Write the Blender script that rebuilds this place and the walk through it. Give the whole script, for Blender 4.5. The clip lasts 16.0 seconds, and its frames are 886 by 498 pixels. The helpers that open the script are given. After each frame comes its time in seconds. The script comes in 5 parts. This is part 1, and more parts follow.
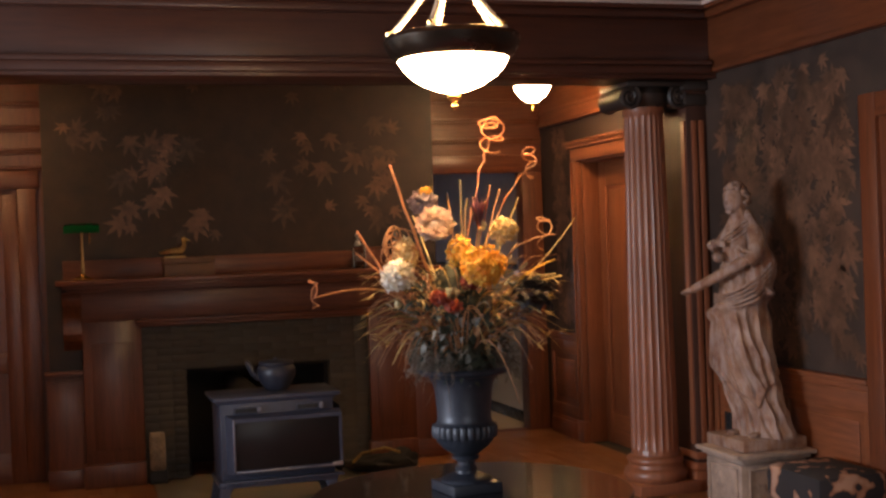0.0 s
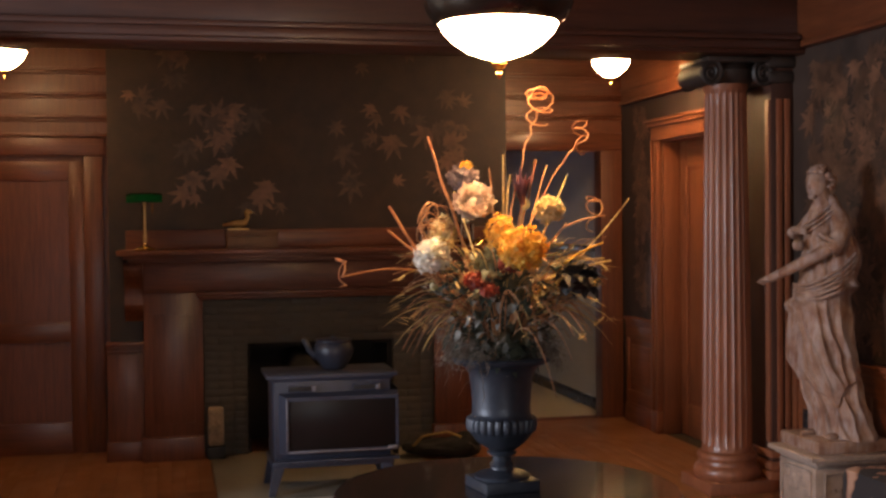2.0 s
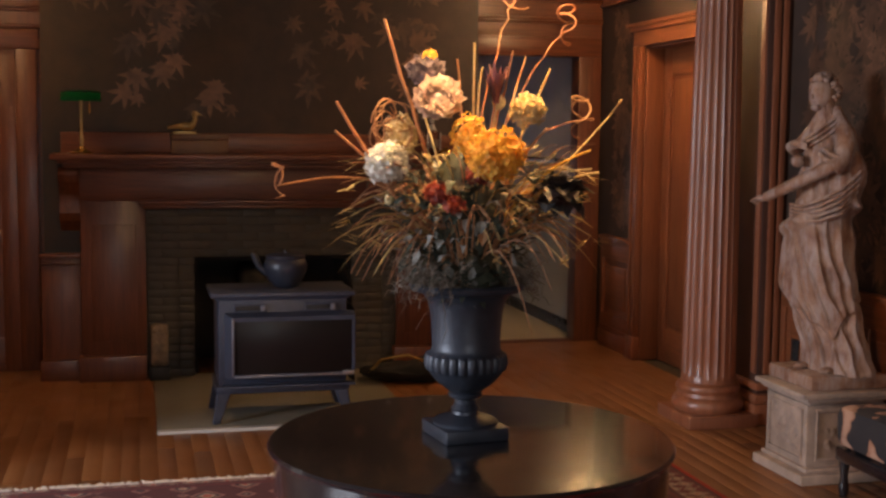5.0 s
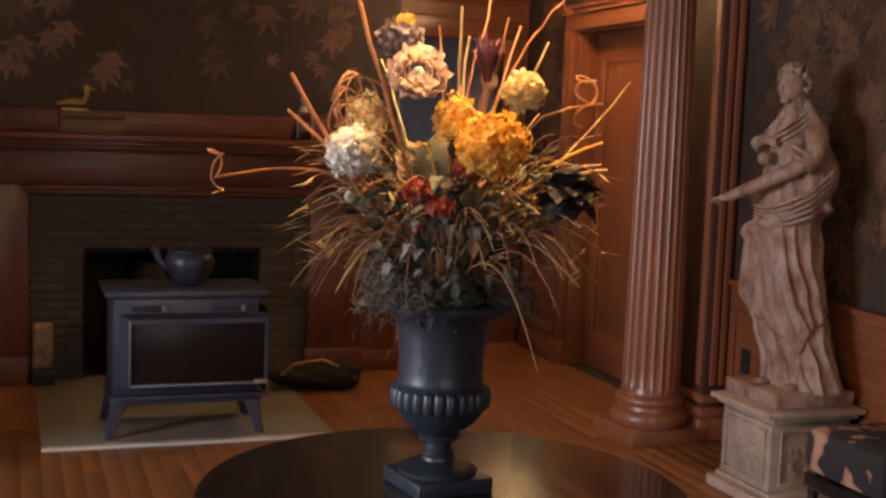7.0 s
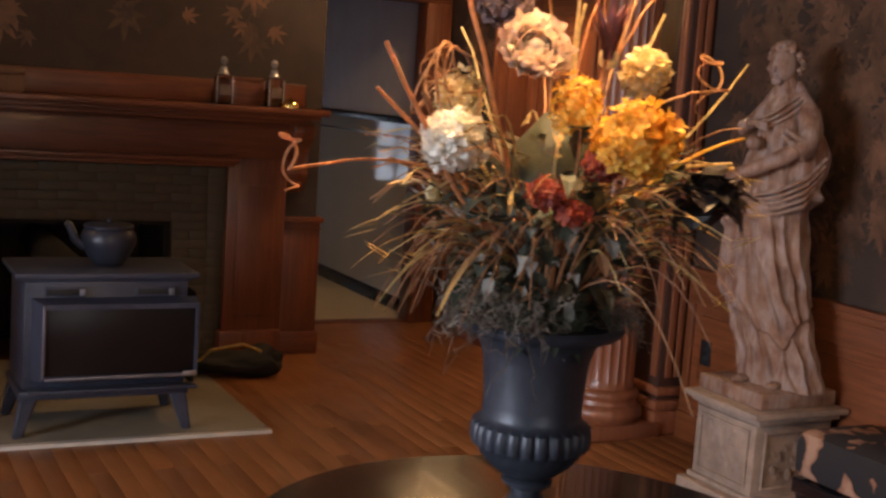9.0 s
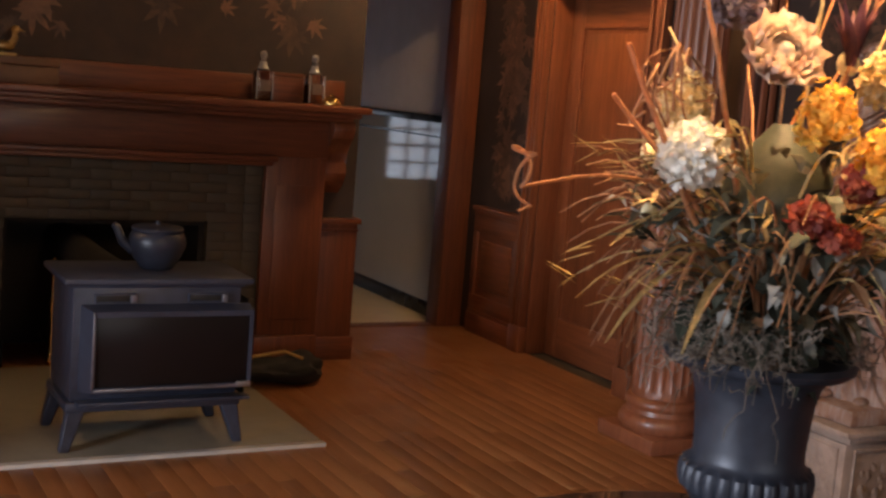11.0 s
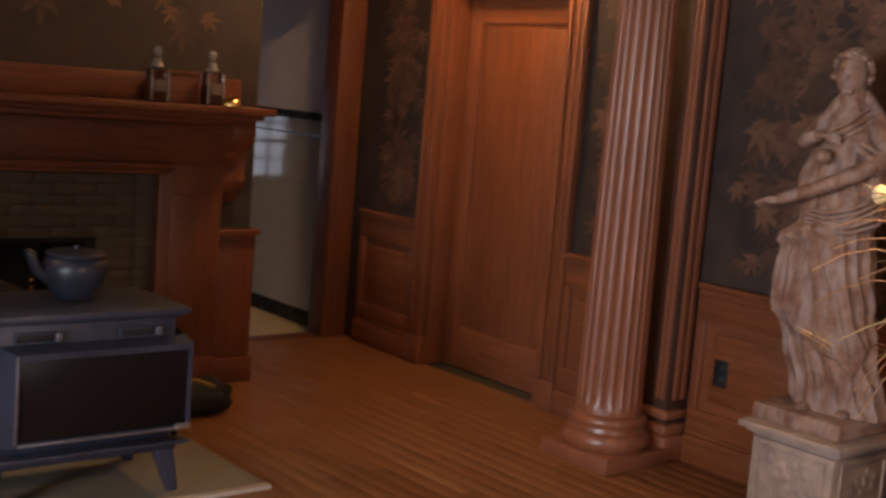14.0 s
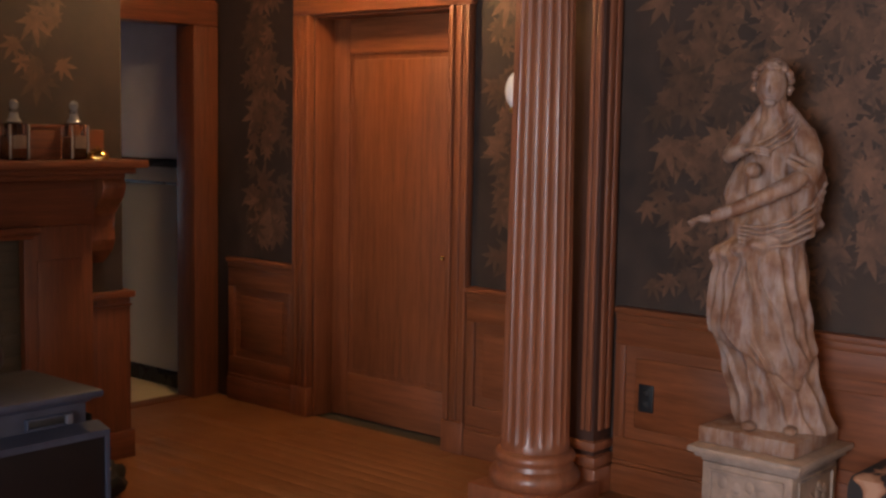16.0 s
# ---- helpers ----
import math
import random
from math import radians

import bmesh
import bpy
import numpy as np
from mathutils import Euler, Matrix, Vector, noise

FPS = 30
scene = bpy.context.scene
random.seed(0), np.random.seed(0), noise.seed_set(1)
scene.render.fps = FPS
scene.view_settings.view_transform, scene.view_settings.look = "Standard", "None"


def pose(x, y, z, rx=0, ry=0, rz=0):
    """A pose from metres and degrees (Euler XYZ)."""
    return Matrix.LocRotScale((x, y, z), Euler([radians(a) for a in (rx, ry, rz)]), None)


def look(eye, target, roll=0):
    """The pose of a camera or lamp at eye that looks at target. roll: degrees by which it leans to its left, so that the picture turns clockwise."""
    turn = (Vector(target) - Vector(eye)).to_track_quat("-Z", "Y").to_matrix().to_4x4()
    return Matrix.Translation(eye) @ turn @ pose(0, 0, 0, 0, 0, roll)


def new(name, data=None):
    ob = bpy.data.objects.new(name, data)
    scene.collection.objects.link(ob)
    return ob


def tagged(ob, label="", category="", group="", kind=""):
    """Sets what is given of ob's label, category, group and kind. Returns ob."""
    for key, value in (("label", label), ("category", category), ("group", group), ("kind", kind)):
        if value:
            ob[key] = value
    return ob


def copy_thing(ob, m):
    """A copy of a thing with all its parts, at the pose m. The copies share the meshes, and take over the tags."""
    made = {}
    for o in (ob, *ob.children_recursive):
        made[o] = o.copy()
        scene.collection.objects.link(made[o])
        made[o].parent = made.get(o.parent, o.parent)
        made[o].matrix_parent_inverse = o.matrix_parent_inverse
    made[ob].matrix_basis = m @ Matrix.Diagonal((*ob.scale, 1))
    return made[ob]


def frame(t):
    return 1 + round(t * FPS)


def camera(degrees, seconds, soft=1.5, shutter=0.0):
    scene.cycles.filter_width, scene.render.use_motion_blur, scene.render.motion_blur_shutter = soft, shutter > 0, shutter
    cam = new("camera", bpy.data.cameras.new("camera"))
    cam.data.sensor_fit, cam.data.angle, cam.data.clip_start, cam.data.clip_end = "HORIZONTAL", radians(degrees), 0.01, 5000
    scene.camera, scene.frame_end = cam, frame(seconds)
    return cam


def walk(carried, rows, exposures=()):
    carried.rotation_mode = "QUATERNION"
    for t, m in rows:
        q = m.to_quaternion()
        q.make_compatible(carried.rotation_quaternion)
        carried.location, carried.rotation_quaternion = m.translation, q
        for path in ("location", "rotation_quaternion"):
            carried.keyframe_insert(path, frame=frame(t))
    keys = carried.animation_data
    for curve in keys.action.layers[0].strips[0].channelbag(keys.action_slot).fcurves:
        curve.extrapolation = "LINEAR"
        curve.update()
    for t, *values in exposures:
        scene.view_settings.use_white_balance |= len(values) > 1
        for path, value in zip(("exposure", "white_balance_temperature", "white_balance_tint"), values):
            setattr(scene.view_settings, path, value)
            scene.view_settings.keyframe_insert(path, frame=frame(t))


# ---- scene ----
cam = camera(40.1, 16.0, soft=2.6, shutter=0.5)
PATH = [
    (0, (0.244, -0.25, 1.597), (0.833, 1.661, 1.583), -2.1),
    (0.5, (0.248, -0.203, 1.596), (0.817, 1.714, 1.61), -2.4),
    (1, (0.319, -0.105, 1.591), (0.876, 1.815, 1.576), -2.1),
    (1.5, (0.409, -0.042, 1.593), (0.914, 1.893, 1.563), -0.7),
    (2, (0.503, -0.016, 1.592), (0.939, 1.936, 1.546), -0.6),
    (2.5, (0.595, -0.004, 1.581), (0.958, 1.96, 1.486), -0.3),
    (3, (0.645, 0.045, 1.575), (0.951, 2.016, 1.426), -1.3),
    (3.5, (0.661, 0.092, 1.568), (0.927, 2.065, 1.382), -1.6),
    (4, (0.68, 0.273, 1.554), (0.991, 2.236, 1.336), -0.8),
    (4.5, (0.672, 0.423, 1.56), (1.082, 2.372, 1.37), -0.1),
    (7, (0.625, 1.214, 1.549), (1.291, 3.089, 1.343), 2.1),
    (7.5, (0.566, 1.388, 1.545), (1.321, 3.231, 1.355), 1.7),
    (8, (0.445, 1.573, 1.538), (1.295, 3.375, 1.374), 0.9),
    (8.5, (0.388, 1.699, 1.565), (1.297, 3.467, 1.346), 1.3),
    (9, (0.349, 1.843, 1.563), (1.25, 3.611, 1.308), 4.0),
    (9.5, (0.307, 1.988, 1.534), (1.154, 3.785, 1.305), 0.8),
    (10, (0.246, 2.063, 1.53), (1.105, 3.853, 1.296), 3.9),
    (12.5, (-0.163, 2.613, 1.591), (0.897, 4.286, 1.307), 2.8),
    (13, (-0.218, 2.75, 1.59), (0.882, 4.398, 1.314), 3.3),
    (13.5, (-0.222, 2.888, 1.591), (0.921, 4.505, 1.312), 4.7),
    (14, (-0.32, 3.001, 1.576), (0.944, 4.53, 1.319), 4.7),
    (14.5, (-0.382, 3.163, 1.595), (1.02, 4.572, 1.367), 3.4),
    (15, (-0.433, 3.326, 1.61), (1.063, 4.634, 1.386), 0.6),
    (15.5, (-0.477, 3.452, 1.637), (1.016, 4.762, 1.407), 0.7),
    (16, (-0.468, 3.569, 1.585), (1.041, 4.866, 1.387), 1.0),
]
EXPOSURE, DAY, SOUTH_FILL, HALL, LAMP, ALCOVE, ALCOVE_LEFT = 0.36, 330.0, 34.0, 4.4, 78.0, 112.0, 56.0
walk(cam, [(t, look(eye, target, roll)) for t, eye, target, roll in PATH], [(0, EXPOSURE), (16, EXPOSURE)])

# ---- daylight, fill light and sky ----
world = bpy.data.worlds.new("world")
scene.world = world
world.use_nodes = True
wn = world.node_tree.nodes
sky = wn.new("ShaderNodeTexSky")
sky.sky_type, sky.sun_disc, sky.sun_elevation, sky.sun_rotation = "NISHITA", False, radians(25), radians(200)
world.node_tree.links.new(sky.outputs[0], wn["Background"].inputs[0])
wn["Background"].inputs[1].default_value = 0.06


def area_lamp(name, at, to, wide, high, power, colour):
    lamp = bpy.data.lights.new(name, "AREA")
    lamp.shape, lamp.size, lamp.size_y, lamp.energy, lamp.color = "RECTANGLE", wide, high, power, colour
    ob = new(name, lamp)
    ob.matrix_world = look(at, to)
    return ob


area_lamp("window_light_west", (-5.25, 3.35, 1.6), (0, 4.6, 1.2), 2.4, 1.5, DAY, (0.82, 0.88, 1.0))
# Added south fill, out of view, to lift the dark parts.
area_lamp("window_light_south", (0.9, -2.55, 1.6), (1.6, 8, 1.0), 2.6, 1.4, SOUTH_FILL, (0.86, 0.90, 1.0))
area_lamp("window_light_hall", (2.55, 12.80, 1.0), (2.55, 9, 0.9), 0.75, 0.75, HALL, (0.70, 0.80, 1.0))

# ---- materials ----
MATS = {}


def material(name, build):
    if name not in MATS:
        m = bpy.data.materials.new(name)
        m.use_nodes = True
        build(m.node_tree, m.node_tree.nodes["Principled BSDF"])
        MATS[name] = m
    return MATS[name]


def node(tree, kind, **values):
    n = tree.nodes.new(kind)
    for key, value in values.items():
        n.inputs[key.replace("_", " ")].default_value = value
    return n


def ramp(tree, fac, *stops, constant=False):
    n = tree.nodes.new("ShaderNodeValToRGB")
    e = n.color_ramp.elements
    n.color_ramp.interpolation = "CONSTANT" if constant else "LINEAR"
    while len(e) < len(stops):
        e.new(0.5)
    for el, (p, c) in zip(e, stops):
        el.position, el.color = p, (*c, 1)
    tree.links.new(fac, n.inputs[0])
    return n.outputs[0]


def maths(tree, op, a, b=0.0):
    n = tree.nodes.new("ShaderNodeMath")
    n.operation = op
    for i, v in enumerate((a, b)):
        if isinstance(v, (int, float)):
            n.inputs[i].default_value = v
        else:
            tree.links.new(v, n.inputs[i])
    return n.outputs[0]


def mix(tree, fac, a, b, blend="MIX"):
    n = tree.nodes.new("ShaderNodeMix")
    n.data_type, n.blend_type = "RGBA", blend
    for i, v in ((0, fac), (6, a), (7, b)):
        if isinstance(v, tuple):
            n.inputs[i].default_value = (*v, 1)
        elif isinstance(v, (int, float)):
            n.inputs[i].default_value = v
        else:
            tree.links.new(v, n.inputs[i])
    return n.outputs[2]


def coords(tree, scale=(1, 1, 1), rot=(0, 0, 0)):
    c = tree.nodes.new("ShaderNodeTexCoord")
    m = tree.nodes.new("ShaderNodeMapping")
    m.inputs["Scale"].default_value = scale
    m.inputs["Rotation"].default_value = rot
    tree.links.new(c.outputs["Object"], m.inputs[0])
    return m.outputs[0]


def noise_of(tree, vec, scale, detail=4.0, rough=0.55):
    n = node(tree, "ShaderNodeTexNoise", Scale=scale, Detail=detail, Roughness=rough)
    tree.links.new(vec, n.inputs["Vector"])
    return n.outputs["Fac"]


def bump(tree, bsdf, height, strength=0.3, distance=0.005):
    b = node(tree, "ShaderNodeBump", Strength=strength, Distance=distance)
    tree.links.new(height, b.inputs["Height"])
    tree.links.new(b.outputs[0], bsdf.inputs["Normal"])


def random_of(tree):
    return tree.nodes.new("ShaderNodeObjectInfo").outputs["Random"]


def island_of(tree):
    return tree.nodes.new("ShaderNodeNewGeometry").outputs["Random Per Island"]


def wood(name, dark, light, axis="Z", rough=0.4, vary=False, coat=0.1):
    stretch = {"X": (0.5, 9, 9), "Y": (9, 0.5, 9), "Z": (9, 9, 0.5)}[axis]

    def build(t, b):
        v = coords(t, stretch)
        if vary:
            add = t.nodes.new("ShaderNodeVectorMath")
            add.operation = "ADD"
            t.links.new(v, add.inputs[0])
            r = maths(t, "MULTIPLY", random_of(t), 40.0)
            t.links.new(r, add.inputs[1])
            v = add.outputs[0]
        grain = noise_of(t, v, 5.0, 6, 0.62)
        fine = noise_of(t, v, 22.0, 3, 0.6)
        blotch = noise_of(t, coords(t), 1.7, 2, 0.5)
        g = maths(t, "ADD", maths(t, "MULTIPLY", grain, 0.65), maths(t, "MULTIPLY", fine, 0.35))
        c = ramp(t, g, (0.33, dark), (0.66, light))
        c = mix(t, maths(t, "MULTIPLY", blotch, 0.55), c, tuple(x * 0.55 for x in dark), "MIX")
        if vary:
            tone = ramp(t, random_of(t), (0.0, (0.95, 0.95, 0.95)), (1.0, (1.04, 1.035, 1.03)))
            c = mix(t, 1.0, c, tone, "MULTIPLY")
        t.links.new(c, b.inputs["Base Color"])
        t.links.new(ramp(t, blotch, (0.3, (rough * 0.85,) * 3), (0.7, (min(1, rough * 1.4),) * 3)), b.inputs["Roughness"])
        b.inputs["Coat Weight"].default_value = coat
        b.inputs["Coat Roughness"].default_value = 0.18
        bump(t, b, g, 0.12, 0.002)
    return material(name, build)


def plain(name, colour, rough=0.5, metal=0.0, vary=0.25, scale=12.0, relief=0.15, coat=0.0, island=False, spec=0.5):
    def build(t, b):
        n = noise_of(t, coords(t), scale, 5, 0.6)
        big = noise_of(t, coords(t), scale * 0.13, 2, 0.5)
        f = maths(t, "ADD", maths(t, "MULTIPLY", n, 0.5), maths(t, "MULTIPLY", big, 0.5))
        lo, hi = tuple(x * (1 - vary) for x in colour), tuple(min(1, x * (1 + vary)) for x in colour)
        c = ramp(t, f, (0.35, lo), (0.65, hi))
        if island:
            c = mix(t, 1.0, c, ramp(t, island_of(t), (0, (0.6, 0.6, 0.6)), (1, (1.25, 1.2, 1.1))), "MULTIPLY")
        t.links.new(c, b.inputs["Base Color"])
        t.links.new(ramp(t, f, (0.3, (rough * 0.85,) * 3), (0.7, (min(1, rough * 1.2),) * 3)), b.inputs["Roughness"])
        b.inputs["Metallic"].default_value = metal
        b.inputs["Coat Weight"].default_value = coat
        b.inputs["Specular IOR Level"].default_value = spec
        if relief:
            bump(t, b, n, relief, 0.003)
    return material(name, build)


def glowing(name, colour, strength):
    def build(t, b):
        b.inputs["Base Color"].default_value = (0.8, 0.76, 0.7, 1)
        b.inputs["Emission Color"].default_value = (*colour, 1)
        b.inputs["Emission Strength"].default_value = strength
        b.inputs["Roughness"].default_value = 0.3
    return material(name, build)


D_WOOD, L_WOOD = (0.085, 0.022, 0.008), (0.21, 0.062, 0.022)
WOOD_X = wood("mahogany_x", D_WOOD, L_WOOD, "X")
WOOD_Y = wood("mahogany_y", D_WOOD, L_WOOD, "Y")
WOOD_Z = wood("mahogany_z", D_WOOD, L_WOOD, "Z")
COLUMN = wood("column_wood", (0.19, 0.060, 0.027), (0.33, 0.115, 0.054), "Z", 0.38, coat=0.15)
# Brighter copies of the mahogany; light on the east side is in the colour.
LIT_WOOD_Y = wood("wainscot_y", (0.13, 0.036, 0.012), (0.29, 0.092, 0.034), "Y")
LIT_WOOD_Z = wood("wainscot_z", (0.13, 0.036, 0.012), (0.29, 0.092, 0.034), "Z")
# Darker copy of the mahogany: the column's shade is put into the colour.
SHADED_PILASTER = wood("shaded_wood", (0.038, 0.012, 0.006), (0.075, 0.024, 0.011), "Z", 0.7, coat=0.0)
BEAM = wood("beam_wood", (0.05, 0.015, 0.008), (0.10, 0.032, 0.015), "X", 0.4)
PLANK = wood("oak_plank", (0.205, 0.078, 0.025), (0.28, 0.112, 0.039), "Y", 0.42, vary=True, coat=0.12)
BLACKWOOD = plain("ebonised_wood", (0.012, 0.011, 0.014), 0.16, vary=0.3, relief=0.03, coat=0.6)
CAST = plain("cast_iron", (0.035, 0.04, 0.055), 0.42, 0.25, 0.25, 30, 0.25)
STOVE = plain("stove_enamel", (0.040, 0.045, 0.070), 0.42, 0.1, 0.3, 22, 0.2)
KETTLE = plain("kettle_enamel", (0.024, 0.027, 0.042), 0.4, 0.1, 0.3, 26, 0.25)
BLACK = plain("black_iron", (0.012, 0.011, 0.011), 0.6, 0.0, 0.4, 18, 0.3)
SOOT = plain("sooty_brick", (0.012, 0.01, 0.009), 0.9, 0, 0.4, 14, 0.4)
STOVEGLASS = plain("stove_glass", (0.012, 0.009, 0.009), 0.30, 0, 0.2, 5, 0.0, spec=0.22)
BRASS = plain("brass", (0.75, 0.5, 0.17), 0.22, 1.0, 0.15, 20, 0.05)
OLDBRASS = plain("aged_brass", (0.5, 0.36, 0.16), 0.35, 1.0, 0.25, 20, 0.1)
BRONZE = plain("dark_bronze", (0.06, 0.05, 0.04), 0.25, 0.8, 0.3, 18, 0.08)
CREAM = plain("cream_arm", (0.75, 0.66, 0.48), 0.3, 0.0, 0.1, 8, 0.03, coat=0.3)
BLACKCAP = plain("blackened_carving", (0.022, 0.014, 0.011), 0.5, 0, 0.3, 20, 0.3)
HEARTH = plain("hearth_tile", (0.19, 0.17, 0.135), 0.5, 0, 0.2, 9, 0.15)
WHITETILE = plain("white_tile_board", (0.50, 0.49, 0.465), 0.06, 0, 0.05, 3, 0.015, spec=0.3)
GREYWALL = plain("grey_paint", (0.74, 0.71, 0.78), 0.7, 0, 0.08, 6, 0.08)
BLACKTRIM = plain("black_tile", (0.012, 0.013, 0.016), 0.25, 0, 0.2, 10, 0.05)
LINO = plain("cream_floor", (0.55, 0.46, 0.3), 0.4, 0, 0.12, 7, 0.05)
DARKCEIL = plain("dark_ceiling", (0.10, 0.045, 0.03), 0.6, 0, 0.2, 4, 0.1)
BEAD = plain("pale_bead", (0.6, 0.5, 0.46), 0.4, 0, 0.1, 8, 0.03)
# Light tan chosen so the unseen walls reflect fill into the room.
BOUNCE_PLASTER = plain("bounce_plaster", (0.52, 0.45, 0.37), 0.8, 0, 0.2, 4, 0.1)
PAPER = plain("dark_wallpaper", (0.034, 0.019, 0.0125), 0.66, 0, 0.55, 7, 0.12)
GREEN = plain("green_glass_shade", (0.005, 0.09, 0.03), 0.15, 0, 0.2, 6, 0.0, coat=0.6)
CLAY = plain("painted_terracotta", (0.33, 0.24, 0.19), 0.72, 0, 0.35, 14, 0.5)
# Pale blue stands for the window's reflection on a glossy black pedestal.
TABLEBASE = plain("window_sheen_blue", (0.30, 0.34, 0.52), 0.5, 0, 0.12, 10, 0.1)
OUTLET = plain("black_plate", (0.012, 0.014, 0.016), 0.35, 0, 0.2, 10, 0.0)
WOOL = plain("rug_fringe", (0.78, 0.74, 0.70), 0.9, 0, 0.2, 40, 0.3)
BROWNBAG = plain("black_hide", (0.006, 0.005, 0.005), 0.8, 0, 0.4, 14, 0.4)


def statue_build(t, b):
    v = coords(t)
    n = noise_of(t, v, 9.0, 5, 0.6)
    s = noise_of(t, coords(t, (14, 14, 3)), 2.2, 4, 0.6)
    c = ramp(t, n, (0.36, (0.15, 0.062, 0.033)), (0.52, (0.23, 0.122, 0.076)), (0.70, (0.31, 0.205, 0.155)))
    c = mix(t, maths(t, "MULTIPLY", ramp(t, s, (0.45, (0, 0, 0)), (0.62, (1, 1, 1))), 0.42), c, (0.36, 0.31, 0.30))
    t.links.new(c, b.inputs["Base Color"])
    b.inputs["Roughness"].default_value = 0.62
    bump(t, b, noise_of(t, v, 45, 4, 0.6), 0.35, 0.004)


STATUE = material("weathered_statue", statue_build)


def leaf_build(t, b):
    n = noise_of(t, coords(t), 14, 4, 0.6)
    c = ramp(t, island_of(t), (0.0, (0.045, 0.024, 0.014)), (0.5, (0.085, 0.041, 0.023)), (1.0, (0.145, 0.069, 0.038)))
    c = mix(t, 1.0, c, ramp(t, n, (0.35, (0.62, 0.62, 0.62)), (0.65, (1.2, 1.2, 1.2))), "MULTIPLY")
    t.links.new(c, b.inputs["Base Color"])
    b.inputs["Roughness"].default_value = 0.5


LEAFPRINT = material("printed_leaf", leaf_build)


def brick_build(t, b):
    n = noise_of(t, coords(t), 30, 4, 0.6)
    c = ramp(t, random_of(t), (0.0, (0.052, 0.040, 0.024)), (1.0, (0.066, 0.050, 0.030)))
    c = mix(t, 1.0, c, ramp(t, n, (0.3, (0.85, 0.85, 0.85)), (0.7, (1.08, 1.08, 1.08))), "MULTIPLY")
    t.links.new(c, b.inputs["Base Color"])
    b.inputs["Roughness"].default_value = 0.55
    bump(t, b, n, 0.12, 0.002)


BRICK = material("glazed_brick", brick_build)
MORTAR = plain("mortar", (0.046, 0.036, 0.023), 0.9, 0, 0.3, 25, 0.3)


def clear_build(t, b):
    b.inputs["Base Color"].default_value = (0.95, 0.93, 0.9, 1)
    b.inputs["Transmission Weight"].default_value = 1.0
    b.inputs["Roughness"].default_value = 0.04
    b.inputs["IOR"].default_value = 1.45


GLASS = material("clear_glass", clear_build)
LIQUOR = plain("brown_liquid", (0.10, 0.03, 0.01), 0.2, 0, 0.2, 5, 0)

RUG_AT, RUG_HX, RUG_HY = (1.54, 3.68), 1.57, 2.28


def rug_build(t, b):
    c = t.nodes.new("ShaderNodeTexCoord")
    sep = t.nodes.new("ShaderNodeSeparateXYZ")
    t.links.new(c.outputs["Object"], sep.inputs[0])
    ax, ay = maths(t, "ABSOLUTE", sep.outputs[0]), maths(t, "ABSOLUTE", sep.outputs[1])
    d = maths(t, "MINIMUM", maths(t, "SUBTRACT", RUG_HX, ax), maths(t, "ADD", maths(t, "SUBTRACT", RUG_HY, ay), 0.14))
    red, dark, ivory, navy = (0.42, 0.035, 0.025), (0.10, 0.028, 0.038), (0.46, 0.33, 0.27), (0.03, 0.025, 0.045)
    maroon = (0.15, 0.035, 0.042)
    base = ramp(t, d, (0.0, red), (0.02, dark), (0.20, maroon), (0.23, dark), (0.50, maroon), (0.53, dark), (0.62, red), constant=True)

    def motifs(scale, randomness, *stops):
        v = node(t, "ShaderNodeTexVoronoi", Scale=scale, Randomness=randomness)
        v.distance = "MANHATTAN"
        t.links.new(c.outputs["Object"], v.inputs["Vector"])
        return ramp(t, v.outputs["Distance"], *stops, constant=True)

    def band(lo, hi):
        return maths(t, "MULTIPLY", maths(t, "GREATER_THAN", d, lo), maths(t, "LESS_THAN", d, hi))

    narrow = motifs(13.0, 0.35, (0.0, red), (0.16, ivory), (0.40, navy), (0.50, ivory), (0.62, maroon))
    broad = motifs(6.5, 0.5, (0.0, ivory), (0.10, red), (0.22, ivory), (0.34, navy), (0.46, (0.34, 0.17, 0.15)), (0.58, dark))
    col = mix(t, maths(t, "ADD", band(0.05, 0.18), band(0.53, 0.62)), base, narrow)
    col = mix(t, band(0.24, 0.49), col, broad)
    field = motifs(6.0, 0.9, (0.0, ivory), (0.12, navy), (0.24, (0.2, 0.05, 0.03)), (0.34, red))
    col = mix(t, maths(t, "GREATER_THAN", d, 0.62), col, field)
    weave = noise_of(t, coords(t, (1, 1, 1)), 160, 2, 0.5)
    col = mix(t, 1.0, col, ramp(t, weave, (0.3, (0.7, 0.7, 0.7)), (0.7, (1.2, 1.2, 1.2))), "MULTIPLY")
    t.links.new(col, b.inputs["Base Color"])
    b.inputs["Roughness"].default_value = 0.95
    bump(t, b, weave, 0.5, 0.004)


RUG = material("woven_rug", rug_build)


# ---- mesh helpers ----
def bm_box(bm, x0, x1, y0, y1, z0, z1, bev=0.0):
    res = bmesh.ops.create_cube(bm, size=1.0, matrix=Matrix.Translation(((x0 + x1) / 2, (y0 + y1) / 2, (z0 + z1) / 2))
                                @ Matrix.Diagonal((abs(x1 - x0), abs(y1 - y0), abs(z1 - z0), 1)))
    if bev:
        edges = list({e for v in res["verts"] for e in v.link_edges})
        bmesh.ops.bevel(bm, geom=edges, offset=bev, segments=2, affect="EDGES", profile=0.5)
    return res["verts"]


def box(x0, x1, y0, y1, z0, z1, bev=0.004):
    bm = bmesh.new()
    bm_box(bm, x0, x1, y0, y1, z0, z1, bev)
    return bm


def boxes(*items, bev=0.004):
    bm = bmesh.new()
    for it in items:
        bm_box(bm, *it, bev)
    return bm


